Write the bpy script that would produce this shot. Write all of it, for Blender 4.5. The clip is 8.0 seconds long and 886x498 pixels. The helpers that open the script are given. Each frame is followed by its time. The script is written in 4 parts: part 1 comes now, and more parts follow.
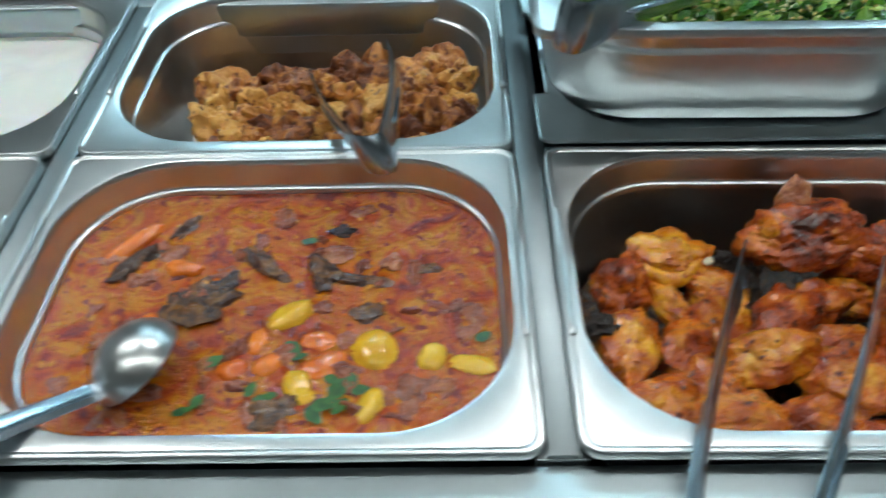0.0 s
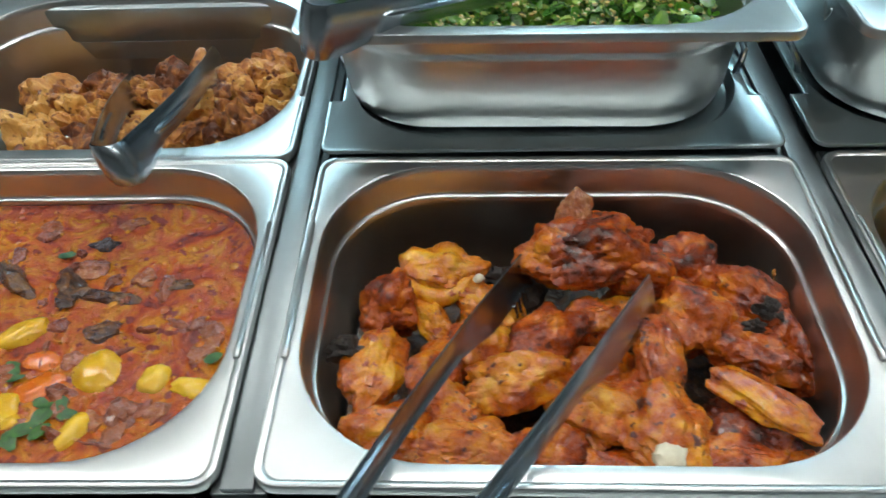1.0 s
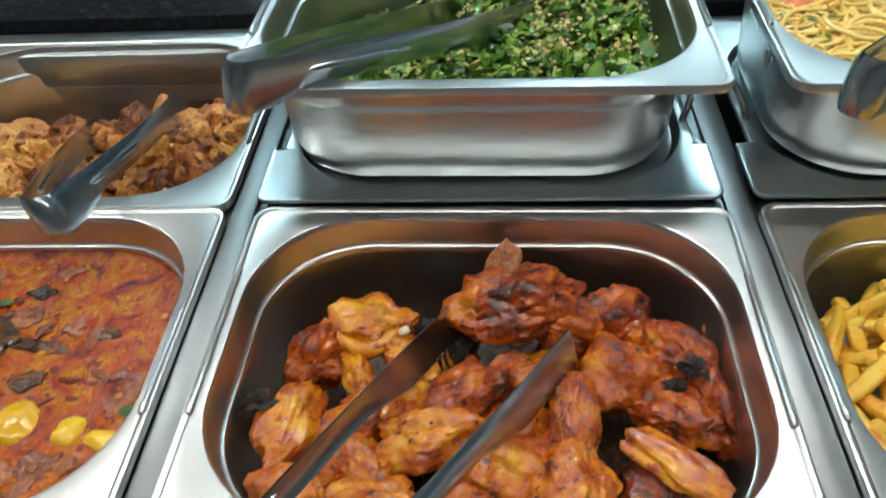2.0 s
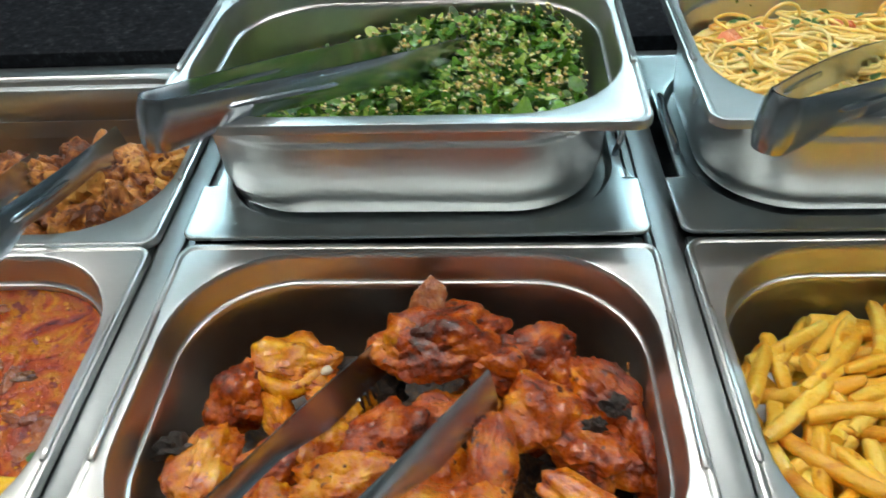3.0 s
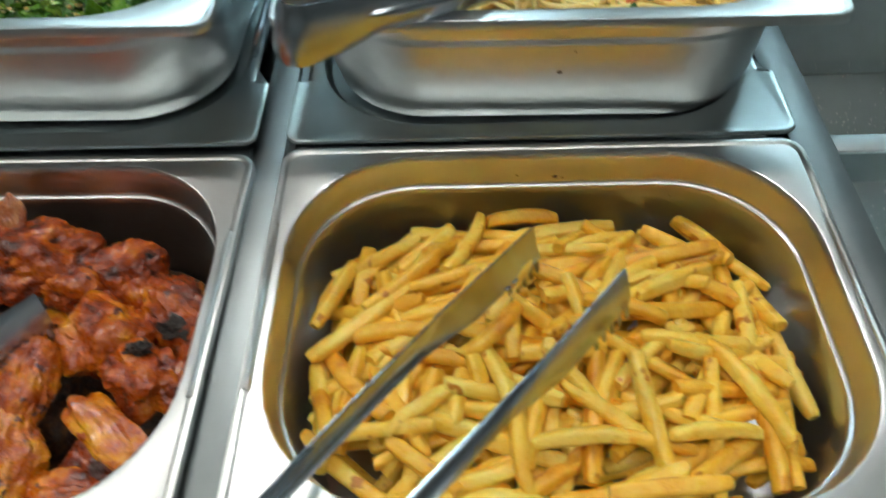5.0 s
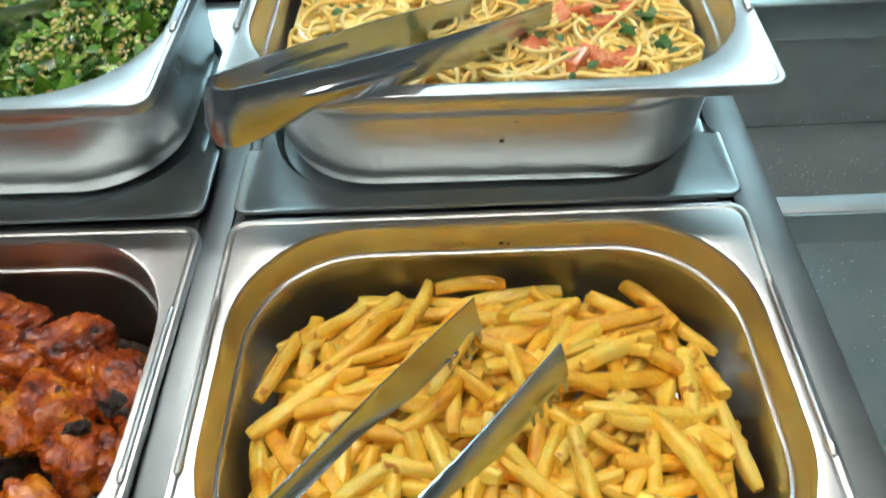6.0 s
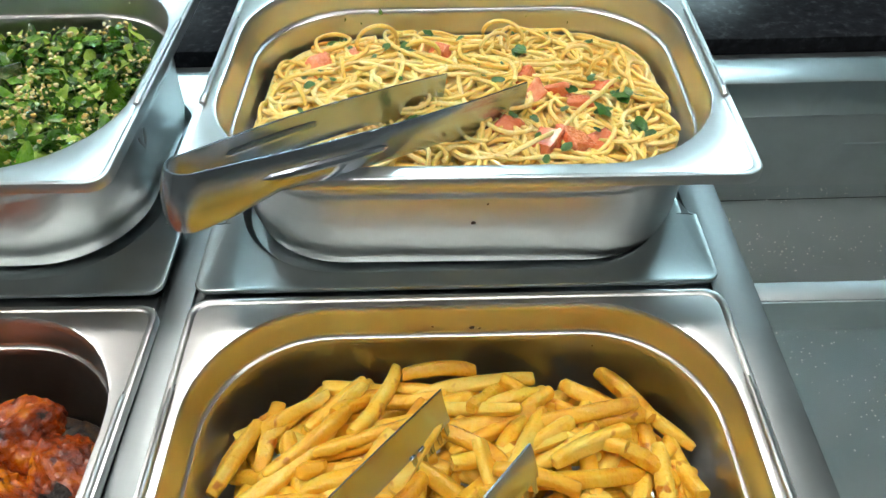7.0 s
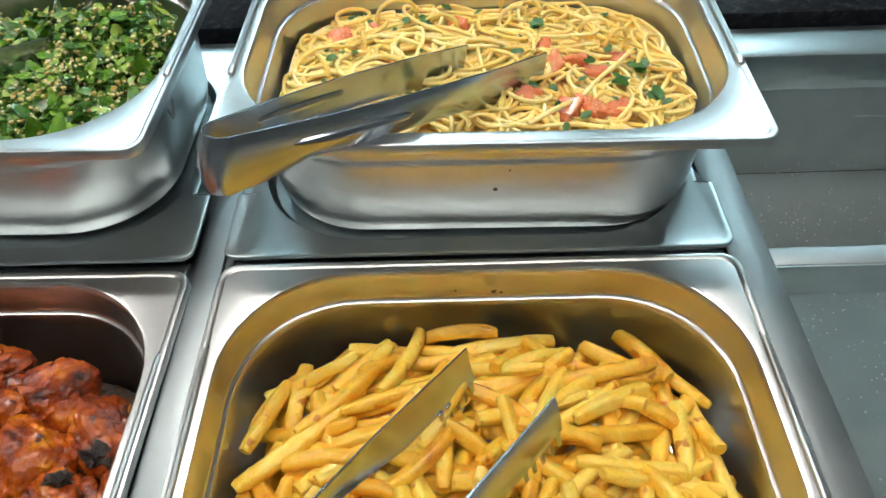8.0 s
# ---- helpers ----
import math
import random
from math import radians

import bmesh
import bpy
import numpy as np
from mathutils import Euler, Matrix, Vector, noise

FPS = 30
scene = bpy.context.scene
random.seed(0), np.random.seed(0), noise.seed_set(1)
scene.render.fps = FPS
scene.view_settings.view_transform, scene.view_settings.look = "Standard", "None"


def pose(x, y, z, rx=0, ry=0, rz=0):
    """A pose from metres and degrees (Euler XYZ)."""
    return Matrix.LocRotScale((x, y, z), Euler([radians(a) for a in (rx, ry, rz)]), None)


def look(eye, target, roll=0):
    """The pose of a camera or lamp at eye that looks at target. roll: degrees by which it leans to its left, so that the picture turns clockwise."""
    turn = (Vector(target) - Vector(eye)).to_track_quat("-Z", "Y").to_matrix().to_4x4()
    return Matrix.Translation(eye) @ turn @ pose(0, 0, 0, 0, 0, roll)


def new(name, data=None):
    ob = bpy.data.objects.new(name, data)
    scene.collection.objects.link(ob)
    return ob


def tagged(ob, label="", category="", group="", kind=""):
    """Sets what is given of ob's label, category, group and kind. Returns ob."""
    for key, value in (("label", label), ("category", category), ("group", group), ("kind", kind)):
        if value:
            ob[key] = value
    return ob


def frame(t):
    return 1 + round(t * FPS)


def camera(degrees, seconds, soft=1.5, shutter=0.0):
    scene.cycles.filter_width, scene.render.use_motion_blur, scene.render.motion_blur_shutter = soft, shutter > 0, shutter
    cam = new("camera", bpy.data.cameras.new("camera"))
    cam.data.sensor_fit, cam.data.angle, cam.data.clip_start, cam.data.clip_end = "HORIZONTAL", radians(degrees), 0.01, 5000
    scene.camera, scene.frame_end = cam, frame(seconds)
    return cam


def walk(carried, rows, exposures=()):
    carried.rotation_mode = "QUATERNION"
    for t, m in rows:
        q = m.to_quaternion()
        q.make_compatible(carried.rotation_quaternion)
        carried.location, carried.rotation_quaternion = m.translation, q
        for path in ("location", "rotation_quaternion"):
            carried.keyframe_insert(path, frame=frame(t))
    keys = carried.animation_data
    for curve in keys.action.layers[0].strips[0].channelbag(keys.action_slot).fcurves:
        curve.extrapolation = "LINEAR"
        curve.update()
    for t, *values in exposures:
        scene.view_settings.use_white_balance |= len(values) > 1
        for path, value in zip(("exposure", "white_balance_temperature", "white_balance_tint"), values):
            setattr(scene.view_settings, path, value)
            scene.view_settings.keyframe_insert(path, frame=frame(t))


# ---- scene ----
cam = camera(60.2, 8.0, 1.5, 0.5)
PATH = [
    (0, (-0.059, -0.206, 1.274), (-0.086, 1.188, -0.16), -1.6),
    (0.5, (0.039, -0.197, 1.258), (0.017, 1.233, -0.141), 0.1),
    (1, (0.119, -0.181, 1.256), (0.06, 1.222, -0.168), -2.3),
    (1.2, (0.138, -0.176, 1.258), (0.055, 1.211, -0.181), -2.9),
    (2.3, (0.206, -0.156, 1.267), (0.058, 1.33, -0.064), -4.2),
    (2.5, (0.213, -0.151, 1.268), (0.082, 1.354, -0.043), -3.8),
    (3, (0.238, -0.153, 1.264), (0.123, 1.342, -0.06), -3.7),
    (3.5, (0.273, -0.151, 1.262), (0.234, 1.284, -0.13), -3.3),
    (4, (0.309, -0.145, 1.278), (0.439, 1.218, -0.179), -2.2),
    (4.5, (0.406, -0.128, 1.276), (0.464, 1.223, -0.198), -0.9),
    (5, (0.498, -0.116, 1.256), (0.448, 1.152, -0.29), -2.8),
    (5.2, (0.522, -0.108, 1.261), (0.445, 1.112, -0.323), -4.0),
    (6.3, (0.539, -0.088, 1.275), (0.5, 1.292, -0.172), -3.3),
    (6.5, (0.542, -0.078, 1.279), (0.527, 1.323, -0.148), -2.2),
    (7, (0.547, -0.067, 1.274), (0.535, 1.35, -0.138), -1.6),
    (7.5, (0.542, -0.071, 1.271), (0.525, 1.334, -0.152), -1.9),
    (8, (0.534, -0.087, 1.274), (0.512, 1.307, -0.16), -2.1),
]
walk(cam, [(t, look(eye, target, roll)) for t, eye, target, roll in PATH],
     [(0, -0.50, 5850, 3), (1.2, -0.38, 6250, 7), (2.5, -0.24, 6500, 9), (4.0, -0.34, 6500, 9), (5.0, -0.46, 6450, 8), (6.3, -0.08, 6500, 9), (8.0, -0.05, 6550, 11)])

# ---------------------------------------------------------------- light
world = bpy.data.worlds.new("world")
world.use_nodes = True
world.node_tree.nodes["Background"].inputs[0].default_value = (0.75, 0.85, 0.9, 1)
world.node_tree.nodes["Background"].inputs[1].default_value = 0.05
scene.world = world
LAMP_GLOW = 13.0
RIM = 0.90          # height of the pan rims above the floor
PITCH = 0.368       # from one column of pans to the next
TOP_ROW = 0.992     # rim height of the two raised pans

# ---------------------------------------------------------------- materials


def nodes_of(name):
    m = bpy.data.materials.new(name)
    m.use_nodes = True
    return m, m.node_tree.nodes, m.node_tree.links, m.node_tree.nodes["Principled BSDF"]


def ramp_node(n, stops):
    r = n.new("ShaderNodeValToRGB")
    e = r.color_ramp.elements
    while len(e) < len(stops):
        e.new(0.5)
    for k, (p, c) in enumerate(stops):
        e[k].position = p
        e[k].color = (*c, 1)
    return r


def noise_node(n, l, vec, scale, detail=4.0, rough=0.55, warp=0.0):
    t = n.new("ShaderNodeTexNoise")
    t.inputs["Scale"].default_value = scale
    t.inputs["Detail"].default_value = detail
    t.inputs["Roughness"].default_value = rough
    t.inputs["Distortion"].default_value = warp
    l.new(vec, t.inputs["Vector"])
    return t


def steel(name, base=(0.66, 0.685, 0.695), rough=(0.285, 0.335), stretch=(10, 420, 420), bump=0.012, smear=0.55):
    """Brushed stainless steel: fine streaks along one way, cloudy wiped stains, small scratches."""
    m, n, l, b = nodes_of(name)
    co = n.new("ShaderNodeTexCoord")
    mp = n.new("ShaderNodeMapping")
    mp.inputs["Scale"].default_value = stretch
    l.new(co.outputs["Object"], mp.inputs["Vector"])
    streak = noise_node(n, l, mp.outputs["Vector"], 3.0, 3.0)
    cloud = noise_node(n, l, co.outputs["Object"], 22.0, 5.0, 0.6, 0.6)
    mix = n.new("ShaderNodeMix")
    mix.data_type = "FLOAT"
    mix.inputs[0].default_value = smear
    l.new(streak.outputs["Fac"], mix.inputs[2])
    l.new(cloud.outputs["Fac"], mix.inputs[3])
    mr = n.new("ShaderNodeMapRange")
    mr.inputs[1].default_value, mr.inputs[2].default_value = 0.3, 0.7
    mr.inputs[3].default_value, mr.inputs[4].default_value = rough
    l.new(mix.outputs[0], mr.inputs[0])
    l.new(mr.outputs[0], b.inputs["Roughness"])
    tint = ramp_node(n, [(0.35, tuple(c * 0.93 for c in base)), (0.65, tuple(min(1, c * 1.03) for c in base))])
    l.new(cloud.outputs["Fac"], tint.inputs[0])
    l.new(tint.outputs[0], b.inputs["Base Color"])
    b.inputs["Metallic"].default_value = 1.0
    bp = n.new("ShaderNodeBump")
    bp.inputs["Strength"].default_value = bump
    bp.inputs["Distance"].default_value = 0.0006
    l.new(streak.outputs["Fac"], bp.inputs["Height"])
    l.new(bp.outputs[0], b.inputs["Normal"])
    return m


def food(name, stops, scale=60.0, rough=(0.25, 0.5), bump=0.5, dist=0.002, fine=500.0, sss=0.0, spots=None, coat=0.0, per="object", vary=0.25, warp=1.0):
    """Mottled food: two scales of noise through a colour ramp, piece by piece variation, greasy gloss."""
    m, n, l, b = nodes_of(name)
    co = n.new("ShaderNodeTexCoord")
    if per == "object":
        rnd = n.new("ShaderNodeObjectInfo").outputs["Random"]
    else:
        rnd = n.new("ShaderNodeNewGeometry").outputs["Random Per Island"]
    off = n.new("ShaderNodeVectorMath")
    off.operation = "ADD"
    comb = n.new("ShaderNodeCombineXYZ")
    for k in range(3):
        l.new(rnd, comb.inputs[k])
    l.new(co.outputs["Object"], off.inputs[0])
    l.new(comb.outputs[0], off.inputs[1])
    big = noise_node(n, l, off.outputs[0], scale, 6.0, 0.62, warp)
    small = noise_node(n, l, off.outputs[0], fine, 3.0, 0.6)
    add = n.new("ShaderNodeMath")
    add.operation = "MULTIPLY_ADD"
    l.new(rnd, add.inputs[0])
    add.inputs[1].default_value = vary
    l.new(big.outputs["Fac"], add.inputs[2])
    sub = n.new("ShaderNodeMath")
    sub.operation = "SUBTRACT"
    l.new(add.outputs[0], sub.inputs[0])
    sub.inputs[1].default_value = vary / 2
    rp = ramp_node(n, stops)
    l.new(sub.outputs[0], rp.inputs[0])
    last = rp.outputs[0]
    if spots:
        colour, size, cut = spots
        sp = noise_node(n, l, off.outputs[0], size, 2.0, 0.5)
        th = n.new("ShaderNodeMapRange")
        th.inputs[1].default_value, th.inputs[2].default_value = cut, cut + 0.05
        l.new(sp.outputs["Fac"], th.inputs[0])
        mx = n.new("ShaderNodeMix")
        mx.data_type = "RGBA"
        l.new(th.outputs[0], mx.inputs[0])
        l.new(last, mx.inputs[6])
        mx.inputs[7].default_value = (*colour, 1)
        last = mx.outputs[2]
    l.new(last, b.inputs["Base Color"])
    mr = n.new("ShaderNodeMapRange")
    mr.inputs[1].default_value, mr.inputs[2].default_value = 0.35, 0.65
    mr.inputs[3].default_value, mr.inputs[4].default_value = rough
    l.new(small.outputs["Fac"], mr.inputs[0])
    l.new(mr.outputs[0], b.inputs["Roughness"])
    hs = n.new("ShaderNodeMath")
    hs.operation = "MULTIPLY_ADD"
    l.new(small.outputs["Fac"], hs.inputs[0])
    hs.inputs[1].default_value = 0.35
    l.new(big.outputs["Fac"], hs.inputs[2])
    bp = n.new("ShaderNodeBump")
    bp.inputs["Strength"].default_value = bump
    bp.inputs["Distance"].default_value = dist
    l.new(hs.outputs[0], bp.inputs["Height"])
    l.new(bp.outputs[0], b.inputs["Normal"])
    if sss:
        b.inputs["Subsurface Weight"].default_value = sss
        b.inputs["Subsurface Radius"].default_value = (0.006, 0.003, 0.0012)
        b.inputs["Subsurface Scale"].default_value = 0.5
    b.inputs["Coat Weight"].default_value = coat
    b.inputs["Coat Roughness"].default_value = 0.10
    return m


PAN = steel("pan_steel")
TABLE = steel("counter_steel", (0.52, 0.59, 0.615), (0.30, 0.40))
DULL = steel("dull_divider_steel", (0.30, 0.335, 0.35), (0.36, 0.48), (300, 10, 300), 0.02)
WELL = steel("scaled_well_steel", (0.58, 0.63, 0.65), (0.34, 0.46), (10, 300, 300), 0.03, 0.9)
TONG = steel("tongs_steel", (0.46, 0.53, 0.60), (0.22, 0.27), (60, 60, 8), 0.01, 0.4)
LID = steel("lid_steel", (0.55, 0.625, 0.65), (0.28, 0.36))
# near-black with the shade of narrow gaps put into its colour
DARK = food("gap_shade", [(0.3, (0.012, 0.012, 0.013)), (0.7, (0.03, 0.03, 0.03))], 30, (0.4, 0.6), 0.2)
WELL_FLOOR = steel("well_floor_steel", (0.46, 0.50, 0.515), (0.36, 0.5), (10, 200, 200), 0.05, 0.9)
GRANITE = food("black_granite", [(0.35, (0.009, 0.010, 0.012)), (0.6, (0.015, 0.017, 0.021)), (0.75, (0.034, 0.038, 0.044))], 120, (0.14, 0.22), 0.01, 0.0003, 900, warp=0.3)
SLATE = food("unseen_dark_wall", [(0.3, (0.012, 0.014, 0.016)), (0.7, (0.020, 0.023, 0.026))], 4, (0.6, 0.8), 0.1)
GRANITE.node_tree.nodes["Principled BSDF"].inputs["Specular IOR Level"].default_value = 0.02
SLATE.node_tree.nodes["Principled BSDF"].inputs["Specular IOR Level"].default_value = 0.0
PLASTER = food("wall_paint", [(0.3, (0.40, 0.41, 0.41)), (0.7, (0.46, 0.47, 0.47))], 4, (0.6, 0.8), 0.1)
CEIL = food("ceiling_paint", [(0.3, (0.70, 0.73, 0.73)), (0.7, (0.74, 0.77, 0.77))], 4, (0.7, 0.9), 0.1)
TILE = food("floor_tile", [(0.3, (0.28, 0.26, 0.24)), (0.7, (0.38, 0.36, 0.33))], 8, (0.3, 0.5), 0.1)
CHICKEN = food("roast_chicken", [(0.28, (0.05, 0.009, 0.003)), (0.37, (0.19, 0.024, 0.003)), (0.46, (0.37, 0.058, 0.004)), (0.55, (0.53, 0.120, 0.005)), (0.64, (0.65, 0.22, 0.007)), (0.74, (0.78, 0.38, 0.02))], 54, (0.18, 0.44), 0.7, 0.003, 400, 0.0, ((0.09, 0.015, 0.005), 130, 0.64), 0.4, vary=0.20, warp=0.3)
SKIN = food("yellow_chicken_skin", [(0.29, (0.20, 0.026, 0.003)), (0.39, (0.46, 0.095, 0.004)), (0.51, (0.65, 0.22, 0.006)), (0.66, (0.82, 0.45, 0.015))], 48, (0.16, 0.40), 0.6, 0.0026, 380, 0.0, ((0.34, 0.055, 0.005), 120, 0.62), 0.45, vary=0.14, warp=0.3)
CHAR = food("charred_bits", [(0.3, (0.012, 0.010, 0.010)), (0.6, (0.045, 0.035, 0.03)), (0.75, (0.12, 0.08, 0.05))], 150, (0.35, 0.6), 0.9, 0.003)
BONE = food("bone_end", [(0.3, (0.62, 0.52, 0.36)), (0.7, (0.8, 0.74, 0.58))], 60, (0.3, 0.5), 0.3)
FRIED = food("fried_meat", [(0.28, (0.10, 0.024, 0.007)), (0.40, (0.29, 0.088, 0.016)), (0.52, (0.53, 0.21, 0.038)), (0.68, (0.74, 0.41, 0.10))], 75, (0.35, 0.6), 0.7, 0.004, 500, 0.06, ((0.17, 0.05, 0.014), 120, 0.61), 0.25, vary=0.46)
FRY = food("fried_potato", [(0.18, (0.64, 0.23, 0.013)), (0.34, (0.86, 0.44, 0.030)), (0.52, (0.93, 0.59, 0.062)), (0.70, (0.95, 0.72, 0.15))], 34, (0.24, 0.46), 0.7, 0.0026, 420, 0.2, ((0.56, 0.21, 0.014), 70, 0.66), 0.2, vary=0.30)
PASTA = food("spaghetti", [(0.3, (0.92, 0.61, 0.15)), (0.5, (0.96, 0.72, 0.23)), (0.7, (0.98, 0.82, 0.38))], 60, (0.2, 0.4), 0.1, 0.0005, 500, 0.2, None, 0.25, vary=0.3)
TOMATO = food("tomato_dice", [(0.3, (0.70, 0.17, 0.07)), (0.55, (0.84, 0.28, 0.13)), (0.75, (0.90, 0.44, 0.25))], 70, (0.15, 0.35), 0.4, 0.002, 500, 0.15, None, 0.3)
HERB = food("parsley", [(0.3, (0.018, 0.075, 0.008)), (0.6, (0.05, 0.16, 0.015)), (0.75, (0.11, 0.26, 0.03))], 90, (0.3, 0.5), 0.4, 0.001, per="island", vary=0.4)
GREEN = food("chopped_leaves", [(0.20, (0.014, 0.062, 0.005)), (0.40, (0.048, 0.165, 0.012)), (0.60, (0.13, 0.31, 0.025)), (0.8, (0.36, 0.50, 0.09))], 60, (0.20, 0.42), 0.5, 0.001, 400, 0.0, None, 0.25, "island", 0.6)
CRUMB = food("toasted_crumbs", [(0.25, (0.58, 0.38, 0.09)), (0.5, (0.78, 0.64, 0.24)), (0.75, (0.86, 0.80, 0.52))], 60, (0.35, 0.55), 0.4, 0.001, 500, 0.1, None, 0.05, "island", 0.6)
BROTH = food("stew_broth", [(0.32, (0.13, 0.014, 0.003)), (0.41, (0.34, 0.042, 0.005)), (0.47, (0.46, 0.085, 0.005)), (0.53, (0.47, 0.125, 0.004)), (0.58, (0.56, 0.21, 0.005)), (0.64, (0.44, 0.075, 0.009)), (0.72, (0.30, 0.045, 0.012))], 30, (0.03, 0.09), 0.8, 0.007, 240, 0.0, ((0.20, 0.028, 0.008), 110, 0.61), 0.0, warp=1.0, vary=0.0)
OIL = food("floating_oil", [(0.3, (0.40, 0.075, 0.006)), (0.5, (0.52, 0.14, 0.008)), (0.7, (0.62, 0.25, 0.012))], 60, (0.03, 0.08), 0.1, 0.0005, 500, 0.0, None, 0.5, "island", 0.5)
CARROT = food("carrot", [(0.3, (0.68, 0.13, 0.006)), (0.7, (0.82, 0.24, 0.012))], 60, (0.12, 0.3), 0.5, 0.001, sss=0.05, coat=0.5)
POTATO = food("yellow_potato", [(0.3, (0.74, 0.36, 0.010)), (0.55, (0.84, 0.50, 0.020)), (0.75, (0.88, 0.60, 0.06))], 50, (0.12, 0.3), 0.4, 0.001, sss=0.05, coat=0.5)
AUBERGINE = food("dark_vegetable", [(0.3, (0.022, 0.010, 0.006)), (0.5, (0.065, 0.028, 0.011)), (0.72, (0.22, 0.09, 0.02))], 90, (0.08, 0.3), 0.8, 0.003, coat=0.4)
MEAT = food("stewed_meat", [(0.3, (0.18, 0.045, 0.02)), (0.6, (0.34, 0.10, 0.035)), (0.75, (0.46, 0.18, 0.06))], 70, (0.15, 0.35), 0.6, 0.003, coat=0.4)
CREAM = food("white_sauce", [(0.3, (0.82, 0.83, 0.80)), (0.7, (0.88, 0.88, 0.86))], 20, (0.1, 0.2), 0.1, 0.001, sss=0.3, coat=0.3)
SMUDGE = food("grease_smudge", [(0.3, (0.14, 0.05, 0.02)), (0.7, (0.24, 0.09, 0.03))], 90, (0.4, 0.6), 0.4)


def glow_material(name, colour, strength):
    m, n, l, b = nodes_of(name)
    b.inputs["Base Color"].default_value = (0.9, 0.95, 0.95, 1)
    b.inputs["Emission Color"].default_value = (*colour, 1)
    b.inputs["Emission Strength"].default_value = strength
    return m


def water_material():
    m, n, l, b = nodes_of("water")
    b.inputs["Base Color"].default_value = (0.85, 0.93, 0.93, 1)
    b.inputs["Roughness"].default_value = 0.03
    b.inputs["IOR"].default_value = 1.33
    b.inputs["Transmission Weight"].default_value = 1.0
    co = n.new("ShaderNodeTexCoord")
    nz = noise_node(n, l, co.outputs["Object"], 14.0, 2.0)
    bp = n.new("ShaderNodeBump")
    bp.inputs["Strength"].default_value = 0.06
    bp.inputs["Distance"].default_value = 0.003
    l.new(nz.outputs["Fac"], bp.inputs["Height"])
    l.new(bp.outputs[0], b.inputs["Normal"])
    return m


# glow of the added fill row; the next two belong to the reflected lamps
FILL = glow_material("fill_glow_warm", (1.0, 0.94, 0.84), LAMP_GLOW * 1.35)
SOFT = glow_material("lamp_diffuser_soft", (1.0, 0.95, 0.88), LAMP_GLOW * 2.6)
COOL = glow_material("lamp_diffuser_cool", (0.64, 0.93, 1.0), LAMP_GLOW * 4.6)
WATER = water_material()

# ---------------------------------------------------------------- mesh helpers


def part(name, bm, material, parent=None, label="", smooth=True):
    """Links a bmesh as one mesh object under a thing or a part."""
    me = bpy.data.meshes.new(name)
    bm.normal_update()
    bm.to_mesh(me)
    bm.free()
    me.materials.append(material)
    if smooth:
        me.polygons.foreach_set("use_smooth", [True] * len(me.polygons))
        me.set_sharp_from_angle(angle=radians(38))
    ob = new(name, me)
    ob.parent = parent
    if label:
        ob["label"] = label
    return ob


def share(name, mesh, parent, m):
    ob = new(name, mesh)
    ob.parent = parent
    ob.matrix_basis = m
    return ob


def thing(name, m, label, category, group="", kind=""):
    e = new(name)
    e.matrix_basis = m
    e.empty_display_size = 0.05
    return tagged(e, label, category, group, kind)


def ring_points(hx, hy, r, n=8, side=()):
    """A rounded rectangle, anticlockwise; side: extra heights y on its two straight sides."""
    r = max(0.0005, min(r, hx - 0.001, hy - 0.001))
    out = []
    for cx, cy, a0 in ((hx - r, hy - r, 0), (-hx + r, hy - r, 90), (-hx + r, -hy + r, 180), (hx - r, -hy + r, 270)):
        for k in range(n + 1):
            a = radians(a0 + 90 * k / n)
            out.append((cx + r * math.cos(a), cy + r * math.sin(a)))
        if a0 == 90:
            out += [(-hx, y) for y in reversed(side)]
        if a0 == 270:
            out += [(hx, y) for y in side]
    return out


def loft(bm, rings, cap0=True, cap1=True):
    """Joins rings of (points, z) with equal counts into a skin."""
    rows = [[bm.verts.new((x, y, z)) for x, y in pts] for pts, z in rings]
    for a, b in zip(rows, rows[1:]):
        c = len(a)
        for k in range(c):
            bm.faces.new((a[k], a[(k + 1) % c], b[(k + 1) % c], b[k]))
    if cap0:
        bm.faces.new(list(reversed(rows[0])))
    if cap1:
        bm.faces.new(rows[-1])
    return rows


def box_bm(x0, x1, y0, y1, z0, z1, bevel=0.0, seg=2, bm=None):
    own = bm or bmesh.new()
    got = bmesh.ops.create_cube(own, size=1)["verts"]
    for v in got:
        v.co = Vector((x0 + (v.co.x + 0.5) * (x1 - x0), y0 + (v.co.y + 0.5) * (y1 - y0), z0 + (v.co.z + 0.5) * (z1 - z0)))
    if bevel:
        edges = list({e for v in got for e in v.link_edges})
        bmesh.ops.bevel(own, geom=edges, offset=bevel, segments=seg, affect="EDGES", profile=0.5)
    return own


